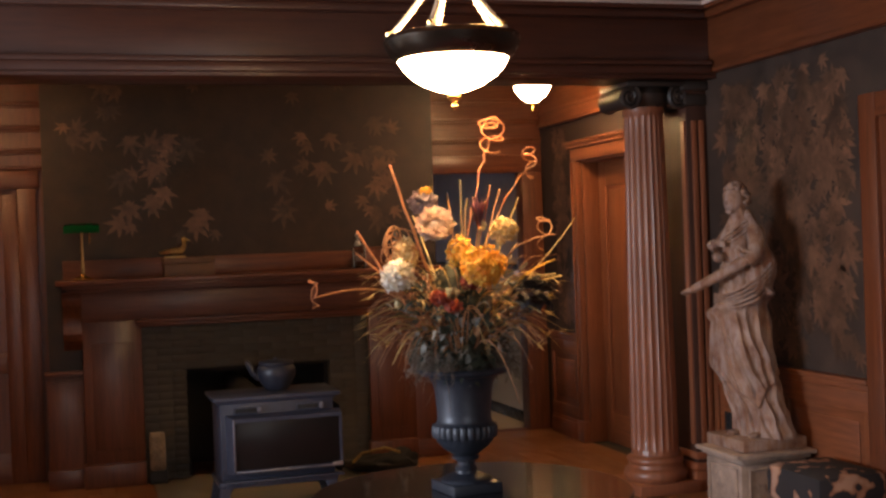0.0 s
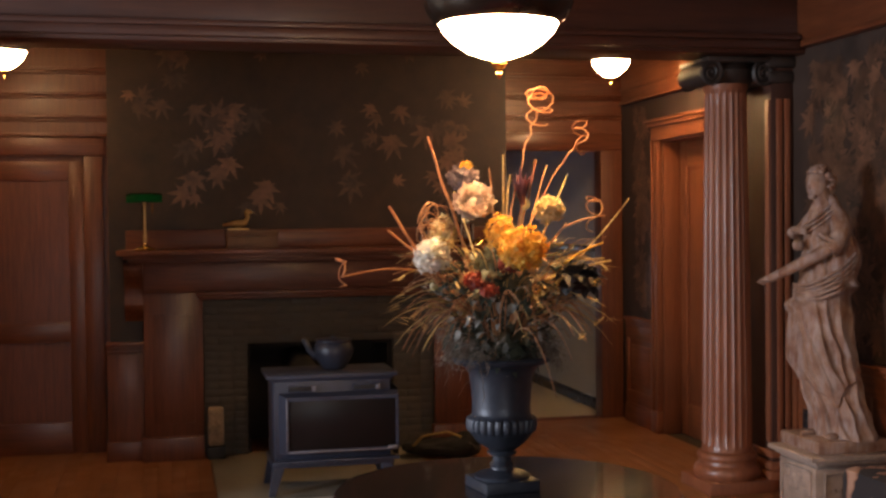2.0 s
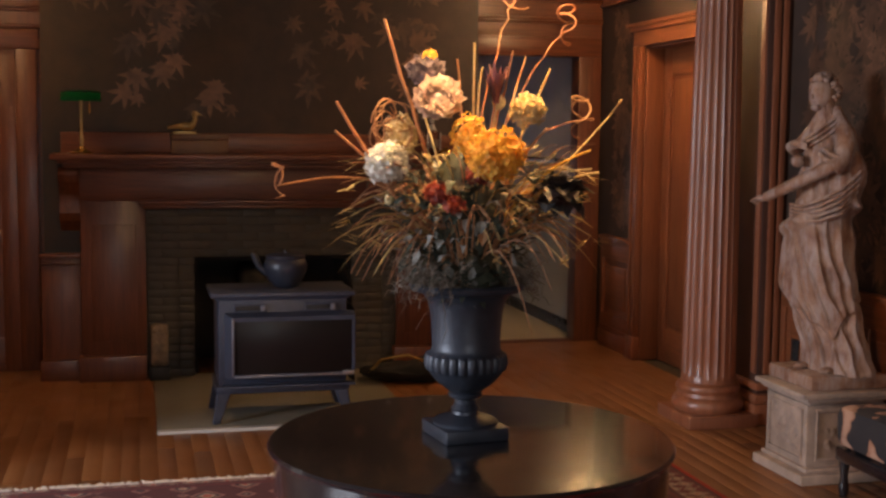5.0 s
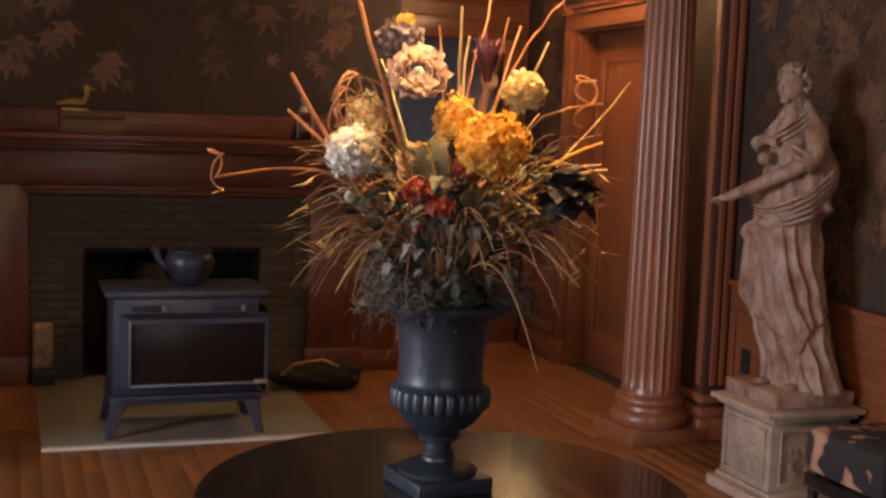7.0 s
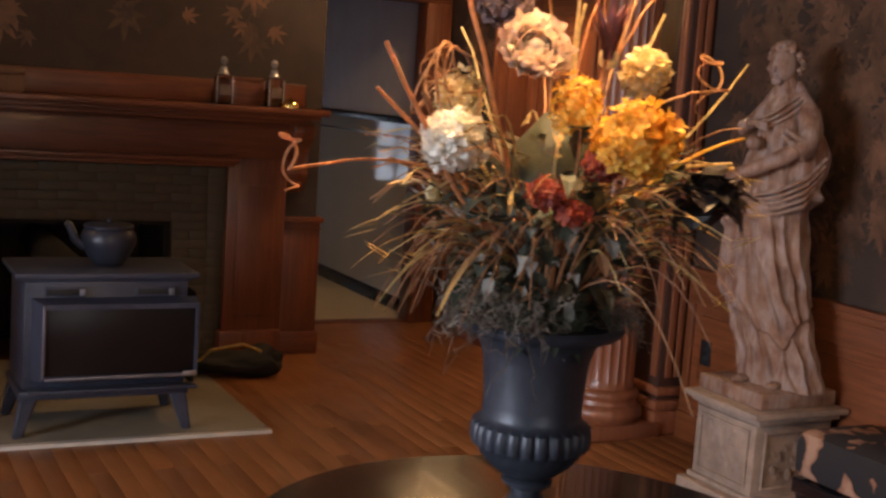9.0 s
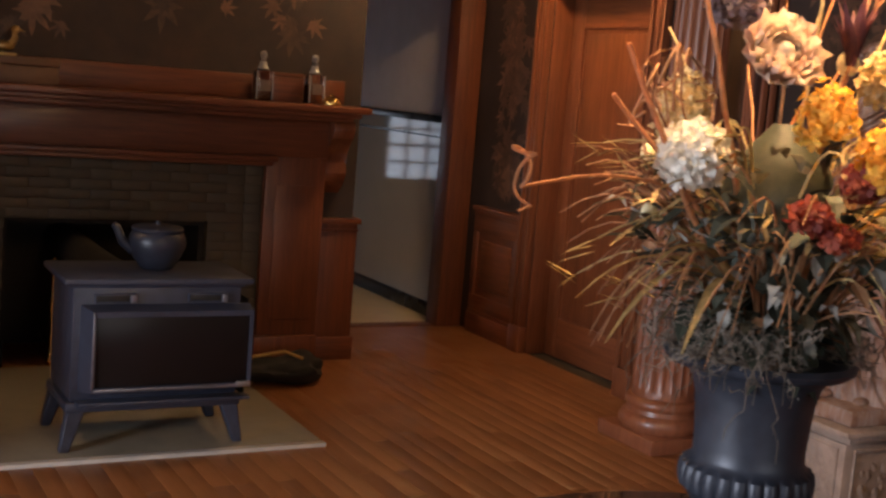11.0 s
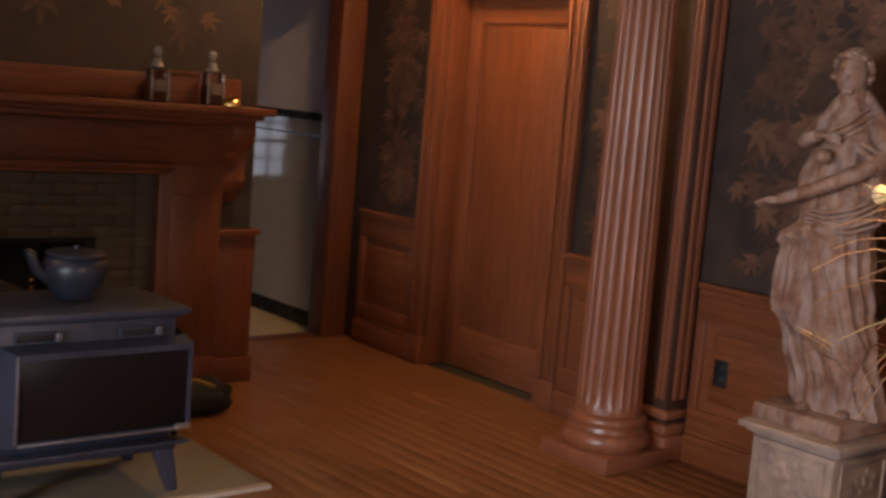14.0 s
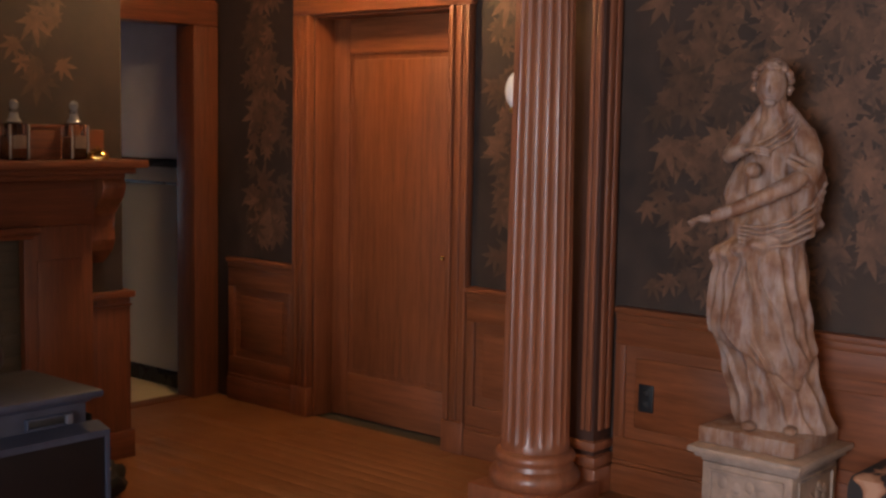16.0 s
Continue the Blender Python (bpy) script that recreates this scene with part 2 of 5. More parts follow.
def bm_lathe(bm, profile, seg=32, at=(0, 0, 0), flute=None):
    """profile: (radius, z) rows from below."""
    rings = []
    for r, z in profile:
        ring = []
        for i in range(seg):
            a = 2 * math.pi * i / seg
            rr = r * (flute(a, z) if flute else 1)
            ring.append(bm.verts.new((at[0] + rr * math.cos(a), at[1] + rr * math.sin(a), at[2] + z)))
        rings.append(ring)
    for p, q in zip(rings, rings[1:]):
        for i in range(seg):
            bm.faces.new((p[i], p[(i + 1) % seg], q[(i + 1) % seg], q[i]))
    bm.faces.new(rings[0][::-1])
    bm.faces.new(rings[-1])


def lathe(profile, seg=32, at=(0, 0, 0), flute=None):
    bm = bmesh.new()
    bm_lathe(bm, profile, seg, at, flute)
    return bm


def bm_tube(bm, pts, r0, r1=None, seg=6):
    """A tapered tube along points."""
    r1 = r0 if r1 is None else r1
    pts = [Vector(p) for p in pts]
    n, rings = len(pts), []
    for i, p in enumerate(pts):
        d = (pts[min(i + 1, n - 1)] - pts[max(i - 1, 0)]).normalized()
        u = d.orthogonal().normalized() if i == 0 else (u - d * u.dot(d)).normalized()
        w = d.cross(u)
        r = r0 + (r1 - r0) * i / max(1, n - 1)
        rings.append([bm.verts.new(p + (u * math.cos(2 * math.pi * k / seg) + w * math.sin(2 * math.pi * k / seg)) * r) for k in range(seg)])
    for a, b in zip(rings, rings[1:]):
        for k in range(seg):
            bm.faces.new((a[k], a[(k + 1) % seg], b[(k + 1) % seg], b[k]))
    bm.faces.new(rings[0][::-1])
    bm.faces.new(rings[-1])


def tube(pts, r0, r1=None, seg=6):
    bm = bmesh.new()
    bm_tube(bm, pts, r0, r1, seg)
    return bm


def bm_ball(bm, at, r, sub=2, squash=(1, 1, 1)):
    bmesh.ops.create_icosphere(bm, subdivisions=sub, radius=1.0, matrix=Matrix.Translation(at) @ Matrix.Diagonal((r * squash[0], r * squash[1], r * squash[2], 1)))


def ball(at, r, sub=2, squash=(1, 1, 1)):
    bm = bmesh.new()
    bm_ball(bm, at, r, sub, squash)
    return bm


def mesh_of(name, bm, mat, smooth=True):
    bmesh.ops.recalc_face_normals(bm, faces=bm.faces)
    me = bpy.data.meshes.new(name)
    bm.to_mesh(me)
    bm.free()
    me.materials.append(mat)
    if smooth:
        me.polygons.foreach_set("use_smooth", [True] * len(me.polygons))
        me.set_sharp_from_angle(angle=radians(38))
    return me


def part(name, bm, mat, parent, label="", smooth=True):
    ob = new(name, mesh_of(name, bm, mat, smooth))
    ob.parent = parent
    if label:
        ob["label"] = label
    return ob


def thing(name, label, category, at=(0, 0, 0), rz=0.0, group=""):
    ob = new(name)
    ob.empty_display_size = 0.1
    ob.matrix_world = pose(*at, 0, 0, rz)
    return tagged(ob, label, category, group)


def structure(name, bm, mat, label="", smooth=True):
    ob = new(name, mesh_of(name, bm, mat, smooth))
    return tagged(ob, label, "", "", "structure")


# ---- the large structure ----
X_R, Y_D, Y_B, Y_L = 4.04, 9.20, 8.42, 8.80        # right wall, doorway wall, chimney breast, left alcove wall
BX0, BX1 = 0.09, 2.86                               # chimney breast
X_W, Y_S, CEIL = -5.3, -2.6, 2.96
X_L = -1.10                                         # left alcove's side wall
BEAM_Z = 2.52
DADO = 0.80

floor = structure("floor", box(X_W - 0.2, X_R + 0.3, Y_S - 0.2, 9.4, -0.12, -0.012, 0), MORTAR, "warm brown oak plank floor, worn and softly glossy")
ceiling = structure("ceiling", box(X_W - 0.2, X_R + 0.3, Y_S - 0.2, 9.4, CEIL, CEIL + 0.15, 0), DARKCEIL, "dark reddish brown ceiling")

# right wall with the closet opening (y 7.39 to 8.37, 2.17 high, 0.16 deep)
CL0, CL1, CLZ = 7.39, 8.37, 2.17
wall_east = structure("wall_east", boxes((X_R, X_R + 0.3, Y_S - 0.2, CL0, 0, CEIL), (X_R, X_R + 0.3, CL1, 9.4, 0, CEIL),
                      (X_R, X_R + 0.3, CL0, CL1, CLZ, CEIL), (X_R + 0.22, X_R + 0.3, CL0, CL1, 0, CLZ), bev=0), PAPER,
                      "dark brown wallpaper wall printed with maple leaves")
# doorway wall of the right alcove (opening x 3.00 to 3.84)
DX0, DX1, DZ = 3.0, 3.86, 2.14
wall_doorway = structure("wall_doorway", boxes((BX1, DX0, Y_D, Y_D + 0.12, 0, CEIL), (DX1, X_R, Y_D, Y_D + 0.12, 0, CEIL),
                         (DX0, DX1, Y_D, Y_D + 0.12, DZ, CEIL), bev=0), WOOD_X, "mahogany panelled wall above the open doorway")
# chimney breast with the firebox (x 0.99 to 2.01, 0.77 high)
FX0, FX1, FZ = 0.99, 2.01, 0.77
wall_breast = structure("wall_breast", boxes((BX0, FX0, Y_B, Y_D + 0.1, 0, CEIL), (FX1, BX1, Y_B, Y_D + 0.1, 0, CEIL),
                        (FX0, FX1, Y_B, Y_D + 0.1, FZ, CEIL), bev=0), PAPER, "chimney breast papered in dark brown leaf print")
structure("firebox_lining", boxes((FX0, FX1, 9.0, 9.04, 0, FZ), (FX0, FX0 + 0.03, Y_B, 9.0, 0, FZ), (FX1 - 0.03, FX1, Y_B, 9.0, 0, FZ),
          (FX0 + 0.03, FX1 - 0.03, Y_B, 9.0, FZ - 0.03, FZ), bev=0), SOOT, "soot-black brick firebox lining")
# left alcove wall with a panelled door
wall_alcove = structure("wall_alcove", box(X_L, BX0, Y_L, Y_L + 0.12, 0, CEIL, 0), WOOD_Z, "dark mahogany panelled alcove wall")
structure("wall_west_inner", box(X_L - 0.18, X_L, 6.12, Y_L + 0.12, 0, CEIL, 0), WOOD_Y, "mahogany side wall of the alcove")
structure("wall_bay_north", box(X_W - 0.2, X_L - 0.18, 6.12, 6.24, 0, CEIL, 0), BOUNCE_PLASTER, "unseen tan wall closing the side bay, bounces fill")
# South opening and sash are added round the fill lamp, out of view.
S0, S1 = -0.45, 2.25
structure("wall_south", boxes((X_W - 0.2, S0, Y_S - 0.2, Y_S, 0, CEIL), (S1, X_R + 0.3, Y_S - 0.2, Y_S, 0, CEIL), (S0, S1, Y_S - 0.2, Y_S, 0, 0.85),
          (S0, S1, Y_S - 0.2, Y_S, 2.35, CEIL), bev=0), BOUNCE_PLASTER, "unseen tan wall round an added opening, bounces fill")
structure("window_south", boxes((S0, S1, Y_S - 0.08, Y_S - 0.05, 0.85, 0.91), (S0, S1, Y_S - 0.08, Y_S - 0.05, 2.29, 2.35), (S0, S0 + 0.06, Y_S - 0.08, Y_S - 0.05, 0.91, 2.29),
          (S1 - 0.06, S1, Y_S - 0.08, Y_S - 0.05, 0.91, 2.29), (0.87, 0.93, Y_S - 0.08, Y_S - 0.05, 0.91, 2.29), bev=0), WOOD_Z, "unseen mahogany window sash")
W0, W1 = 2.10, 4.60
structure("wall_west", boxes((X_W - 0.2, X_W, Y_S, W0, 0, CEIL), (X_W - 0.2, X_W, W1, 6.2, 0, CEIL), (X_W - 0.2, X_W, W0, W1, 0, 0.8),
          (X_W - 0.2, X_W, W0, W1, 2.4, CEIL), bev=0), BOUNCE_PLASTER, "unseen tan wall round a window, bounces fill")
structure("window_west", boxes((X_W - 0.08, X_W - 0.04, W0, W1, 0.8, 0.86), (X_W - 0.08, X_W - 0.04, W0, W1, 2.34, 2.4),
          (X_W - 0.08, X_W - 0.04, W0, W0 + 0.06, 0.86, 2.34), (X_W - 0.08, X_W - 0.04, W1 - 0.06, W1, 0.86, 2.34),
          (X_W - 0.08, X_W - 0.04, 3.32, 3.38, 0.86, 2.34), bev=0), WOOD_Z, "unseen mahogany window sash")

# hall behind the doorway
HX = 3.955
structure("hall_floor", box(1.2, 4.3, 9.32, 12.8, -0.12, 0.0, 0), LINO, "cream hall floor")
structure("door_threshold", box(DX0, DX1, Y_D, 9.32, -0.02, 0.004, 0.003), WOOD_X, "worn oak threshold")
structure("wall_hall_upper", box(HX + 0.01, HX + 0.15, 9.32, 12.7, 1.36, CEIL, 0), GREYWALL, "blue-grey painted hall wall")
structure("wall_hall_tile", box(HX, HX + 0.14, 9.32, 12.7, 0.0, 1.36, 0), WHITETILE, "glossy white tiled hall dado")
structure("hall_rail", box(HX - 0.025, HX + 0.01, 9.32, 12.6, 1.325, 1.375, 0.006), BLACKTRIM, "black tile dado rail")
structure("hall_line", box(HX - 0.004, HX + 0.004, 9.32, 12.6, 1.222, 1.236, 0), BLACKTRIM, "thin black tile line")
structure("hall_baseboard", box(HX - 0.012, HX + 0.01, 9.32, 12.6, 0.0, 0.098, 0.004), BLACKTRIM, "black tile skirting")
structure("wall_hall_north", boxes((1.2, 2.2, 12.6, 12.7, 0, CEIL), (2.9, HX, 12.6, 12.7, 0, CEIL), (2.2, 2.9, 12.6, 12.7, 0, 0.65),
          (2.2, 2.9, 12.6, 12.7, 1.35, CEIL), bev=0), GREYWALL, "grey hall end wall round a small window")
structure("window_hall", boxes((2.2, 2.9, 12.6, 12.64, 0.65, 0.69), (2.2, 2.9, 12.6, 12.64, 1.31, 1.35), (2.2, 2.24, 12.6, 12.64, 0.69, 1.31),
          (2.86, 2.9, 12.6, 12.64, 0.69, 1.31), (2.43, 2.455, 12.6, 12.64, 0.69, 1.31), (2.645, 2.67, 12.6, 12.64, 0.69, 1.31), (2.24, 2.86, 12.6, 12.64, 0.83, 0.85), (2.24, 2.86, 12.6, 12.64, 0.985, 1.015), (2.24, 2.86, 12.6, 12.64, 1.15, 1.17), bev=0), WHITETILE, "white small-paned hall window")
structure("wall_hall_west", box(1.1, 1.2, 9.32, 12.7, 0, CEIL, 0), GREYWALL, "grey hall wall")
structure("hall_ceiling", box(1.1, 4.3, 9.32, 12.8, CEIL, CEIL + 0.1, 0), GREYWALL, "grey hall ceiling")

# ---- beam, columns, trim ----
beam = structure("beam", boxes((X_L, X_R, 6.30, 6.66, BEAM_Z, CEIL), bev=0.006), BEAM, "heavy dark mahogany beam across the room")
part("moulding", boxes((X_L, X_R - 0.06, 6.25, 6.30, BEAM_Z + 0.02, BEAM_Z + 0.07), (X_L, X_R - 0.06, 6.235, 6.30, BEAM_Z + 0.07, BEAM_Z + 0.10), bev=0.006), BEAM, beam)
part("cornice", boxes((X_L, X_R - 0.11, 6.22, 6.30, CEIL - 0.09, CEIL - 0.045), (X_L, X_R - 0.13, 6.18, 6.30, CEIL - 0.045, CEIL), bev=0.008), BEAM, beam)
structure("ceiling_bead", boxes((X_L, X_R - 0.16, 6.165, 6.18, CEIL - 0.022, CEIL), (X_R - 0.16, X_R - 0.145, Y_S, 6.18, CEIL - 0.022, CEIL), bev=0.003), BEAD, "pale bead moulding along the ceiling")
frieze = structure("frieze", box(X_R - 0.05, X_R, Y_S, 6.30, BEAM_Z + 0.03, CEIL, 0.004), WOOD_Y, "mahogany frieze board above the wallpaper")
part("moulding", boxes((X_R - 0.07, X_R - 0.05, Y_S, 6.235, BEAM_Z + 0.03, BEAM_Z + 0.065), (X_R - 0.11, X_R - 0.05, Y_S, 6.235, CEIL - 0.09, CEIL - 0.045),
     (X_R - 0.145, X_R - 0.05, Y_S, 6.18, CEIL - 0.045, CEIL), bev=0.006), WOOD_Y, frieze)


def flute(a, z):
    return 1 - 0.065 * abs(math.sin(a * 11)) ** 0.6 if 0.26 < z < 2.32 else 1.0


def ionic_capital(parent):
    """Two scrolled volutes, an echinus and a block."""
    cap = part("capital", boxes((-0.20, 0.20, -0.20, 0.20, BEAM_Z - 0.035, BEAM_Z - 0.004), bev=0.008), BLACKCAP, parent, "blackened carved capital")
    for sx in (-1, 1):
        pts = []
        for k in range(40):
            a, r = k / 39 * 4.6 * math.pi, 0.075 * (1 - k / 39 * 0.85)
            pts.append((sx * (0.165 + r * math.sin(a) * 0.9 * -1), 0, BEAM_Z - 0.095 + r * math.cos(a)))
        bm = bmesh.new()
        for sy in (-0.16, 0.16):
            bm_tube(bm, [(p[0], sy, p[2]) for p in pts], 0.016, 0.01)
        bm_tube(bm, [(sx * 0.165, -0.155, BEAM_Z - 0.095), (sx * 0.165, 0, BEAM_Z - 0.095), (sx * 0.165, 0.155, BEAM_Z - 0.095)], 0.066, 0.066, 18)
        part("volute", bm, BLACKCAP, cap)
    part("echinus", lathe([(0.13, BEAM_Z - 0.15), (0.165, BEAM_Z - 0.12), (0.175, BEAM_Z - 0.075), (0.15, BEAM_Z - 0.035)], 32), BLACKCAP, cap)


def column(at):
    c = thing("column", "fluted reddish mahogany column with scrolled dark capital", "column", at, group="columns under the beam")
    prof = [(0.148, 0.225), (0.148, 0.25)] + [(0.147 - 0.026 * ((k / 24) ** 1.2), 0.27 + 2.04 * k / 24) for k in range(25)] + [(0.121, 2.33), (0.13, 2.345), (0.13, 2.38)]
    part("shaft", lathe(prof, 176, flute=flute), COLUMN, c)
    base = part("base", lathe([(0.18, 0.07), (0.195, 0.09), (0.197, 0.115), (0.185, 0.14), (0.17, 0.15), (0.165, 0.17), (0.174, 0.185), (0.176, 0.20), (0.168, 0.215), (0.153, 0.225)], 48), COLUMN, c)
    part("plinth", box(-0.205, 0.205, -0.205, 0.205, 0.0, 0.07, 0.006), COLUMN, c)
    ionic_capital(c)
    return c


col = column((3.69, 6.6, 0))
copy_thing(col, pose(-0.61, 6.27, 0))

# pilaster on the right wall behind the column, whose shade is in its colour
pil = structure("pilaster", box(3.90, X_R, 6.44, 6.78, 0.0, BEAM_Z, 0.004), SHADED_PILASTER, "mahogany pilaster against the wall, shade in its dark colour")
part("reed", boxes((3.888, 3.902, 6.452, 6.478, 0.28, 2.28), (3.892, 3.902, 6.486, 6.506, 0.28, 2.28), bev=0.005), COLUMN, pil)
for k in range(2):
    part("reed", box(3.93 + k * 0.05, 3.965 + k * 0.05, 6.428, 6.442, 0.28, 2.28, 0.005), COLUMN, pil)
part("base", boxes((3.87, X_R, 6.41, 6.81, 0.0, 0.12), (3.88, X_R, 6.42, 6.80, 0.12, 0.17), (3.885, X_R, 6.425, 6.795, 0.19, 0.235), bev=0.012), COLUMN, pil)
part("capital", boxes((3.86, X_R, 6.40, 6.82, 2.46, BEAM_Z), (3.88, X_R, 6.42, 6.80, 2.37, 2.44), bev=0.015), BLACKCAP, pil, "blackened carved capital")


# wainscot of the right wall
def wainscot_y(x, y0, y1, panels):
    """Framed wood panelling on a wall that faces -x."""
    w = structure("wainscot", box(x - 0.018, x, y0, y1, 0.0, DADO, 0), LIT_WOOD_Y, "reddish mahogany wainscot with framed panels")
    part("cap", boxes((x - 0.055, x, y0, y1, DADO, DADO + 0.028), (x - 0.038, x, y0, y1, DADO - 0.035, DADO), bev=0.006), LIT_WOOD_Y, w)
    part("top_rail", box(x - 0.032, x - 0.018, y0, y1, DADO - 0.14, DADO - 0.035, 0.003), LIT_WOOD_Y, w)
    part("bottom_rail", box(x - 0.032, x - 0.018, y0, y1, 0.15, 0.25, 0.003), LIT_WOOD_Y, w)
    part("baseboard", boxes((x - 0.045, x - 0.018, y0, y1, 0.0, 0.13), (x - 0.038, x - 0.018, y0, y1, 0.13, 0.15), bev=0.005), LIT_WOOD_Y, w)
    step = (y1 - y0) / panels
    for k in range(panels + 1):
        yy = y0 + k * step
        a, b = max(y0, yy - 0.05), min(y1, yy + 0.05)
        part("stile", box(x - 0.0322, x - 0.018, a, b, 0.25, DADO - 0.14, 0.003), LIT_WOOD_Z, w)
    for k in range(panels):
        part("panel", box(x - 0.026, x - 0.018, y0 + k * step + 0.1, y0 + (k + 1) * step - 0.1, 0.30, DADO - 0.19, 0.006), LIT_WOOD_Y, w)
    return w


wainscot_y(X_R, 4.88, 6.41, 2)
wainscot_y(X_R, Y_S, 3.78, 6)
wainscot_y(X_R, 6.82, 7.26, 1)
wainscot_y(X_R, 8.49, 9.05, 1)

# doorway in the right wall near the statue, closed
side_door = structure("door_side", box(X_R - 0.02, X_R, 3.91, 4.75, 0.0, 2.12, 0), WOOD_Z, "closed mahogany door in the wall")
part("casing", box(X_R - 0.045, X_R, 4.75, 4.88, 0.0, 2.24, 0.006), WOOD_Z, side_door)
part("casing", box(X_R - 0.045, X_R, 3.78, 3.91, 0.0, 2.24, 0.006), WOOD_Z, side_door)
part("head", box(X_R - 0.045, X_R, 3.91, 4.75, 2.12, 2.24, 0.006), WOOD_Y, side_door)

# closet door in the right wall
closet = structure("door_closet", box(X_R + 0.15, X_R + 0.185, CL0, CL1, 0.0, CLZ, 0), LIT_WOOD_Z, "recessed reddish mahogany door with a tall flat panel")
part("knob", ball((X_R + 0.122, 7.55, 0.93), 0.014, 2), BRASS, closet, "small brass knob")
part("stile", box(X_R + 0.135, X_R + 0.15, CL0, CL0 + 0.13, 0.0, CLZ, 0.004), LIT_WOOD_Z, closet)
part("stile", box(X_R + 0.135, X_R + 0.15, CL1 - 0.13, CL1, 0.0, CLZ, 0.004), LIT_WOOD_Z, closet)
part("rail", box(X_R + 0.135, X_R + 0.15, CL0 + 0.13, CL1 - 0.13, 0.0, 0.24, 0.004), LIT_WOOD_Y, closet)
part("rail", box(X_R + 0.135, X_R + 0.15, CL0 + 0.13, CL1 - 0.13, CLZ - 0.2, CLZ, 0.004), LIT_WOOD_Y, closet)
part("panel", box(X_R + 0.143, X_R + 0.15, CL0 + 0.16, CL1 - 0.16, 0.27, CLZ - 0.23, 0.003), LIT_WOOD_Z, closet)
part("jamb", box(X_R + 0.001, X_R + 0.135, CL0 - 0.002, CL0 + 0.012, 0.0, CLZ, 0.002), LIT_WOOD_Z, closet)
part("jamb", box(X_R + 0.001, X_R + 0.135, CL1 - 0.012, CL1 + 0.002, 0.0, CLZ, 0.002), LIT_WOOD_Z, closet)
part("soffit", box(X_R + 0.001, X_R + 0.135, CL0 + 0.012, CL1 - 0.012, CLZ - 0.014, CLZ - 0.002, 0.002), LIT_WOOD_Y, closet)
for y0, y1 in ((CL0 - 0.13, CL0), (CL1, CL1 + 0.12)):
    part("casing", boxes((X_R - 0.035, X_R, y0, y1, 0.16, CLZ), (X_R - 0.05, X_R - 0.035, y0, y0 + 0.03, 0.16, CLZ), (X_R - 0.05, X_R - 0.035, y1 - 0.03, y1, 0.16, CLZ),
         (X_R - 0.042, X_R - 0.035, y0 + 0.05, y1 - 0.05, 0.16, CLZ), bev=0.005), LIT_WOOD_Z, closet)
    part("plinth_block", box(X_R - 0.055, X_R, y0 - 0.005, y1 + 0.005, 0.0, 0.16, 0.005), LIT_WOOD_Z, closet)
part("head", boxes((X_R - 0.04, X_R, CL0 - 0.14, CL1 + 0.13, CLZ, CLZ + 0.10), (X_R - 0.065, X_R, CL0 - 0.16, CL1 + 0.15, CLZ + 0.10, CLZ + 0.13),
     (X_R - 0.085, X_R, CL0 - 0.18, CL1 + 0.17, CLZ + 0.13, CLZ + 0.155), bev=0.005), LIT_WOOD_Y, closet)

frieze_alcove = structure("frieze_alcove", box(X_R - 0.035, X_R, 6.82, Y_D - 0.09, 2.52, CEIL, 0.004), LIT_WOOD_Y, "mahogany frieze board above the closet")
part("moulding", boxes((X_R - 0.06, X_R - 0.002, 6.82, Y_D - 0.09, 2.495, 2.52), (X_R - 0.05, X_R - 0.035, 6.82, Y_D - 0.09, 2.60, 2.625), bev=0.006), LIT_WOOD_Y, frieze_alcove)

# casing of the open doorway and panelling above it
doorway = structure("doorway_trim", boxes((DX1, X_R - 0.01, Y_D - 0.035, Y_D, 0.0, DZ), (DX0 - 0.13, DX0, Y_D - 0.035, Y_D, 0.0, DZ), bev=0.006), WOOD_Z, "mahogany casing of the open doorway")
part("head", box(BX1, X_R - 0.01, Y_D - 0.035, Y_D, DZ, DZ + 0.14, 0.006), WOOD_X, doorway)
part("bead", box(DX1 - 0.012, DX1 + 0.002, Y_D - 0.045, Y_D + 0.12, 0.0, DZ, 0.004), WOOD_Z, doorway, "dark jamb edge")
for z in (2.40, 2.56, 2.72):
    part("moulding", boxes((BX1, X_R, Y_D - 0.03, Y_D, z, z + 0.025), (BX1, X_R, Y_D - 0.018, Y_D, z - 0.02, z), bev=0.005), WOOD_X, doorway)
part("cornice", box(BX1, X_R, Y_D - 0.09, Y_D, CEIL - 0.1, CEIL, 0.01), WOOD_X, doorway)

# left alcove: closed panelled door and mouldings
adoor = structure("door_alcove", box(-0.80, -0.09, Y_L - 0.02, Y_L, 0.0, 2.03, 0), WOOD_Z, "closed dark mahogany door with brass knob")
for x0, x1 in ((-0.93, -0.80), (-0.09, 0.04)):
    part("casing", box(x0, x1, Y_L - 0.04, Y_L, 0.0, 2.07, 0.006), WOOD_Z, adoor)
part("head", boxes((-0.95, 0.06, Y_L - 0.045, Y_L, 2.07, 2.2), (-0.97, BX0, Y_L - 0.07, Y_L, 2.2, 2.225), bev=0.006), WOOD_X, adoor)
for x0, x1 in ((-0.80, -0.70), (-0.19, -0.09)):
    part("stile", box(x0, x1, Y_L - 0.034, Y_L - 0.02, 0.0, 2.03, 0.003), WOOD_Z, adoor)
for z0, z1 in ((0.0, 0.22), (0.78, 0.92), (1.9, 2.03)):
    part("rail", box(-0.70, -0.19, Y_L - 0.034, Y_L - 0.02, z0, z1, 0.003), WOOD_X, adoor)
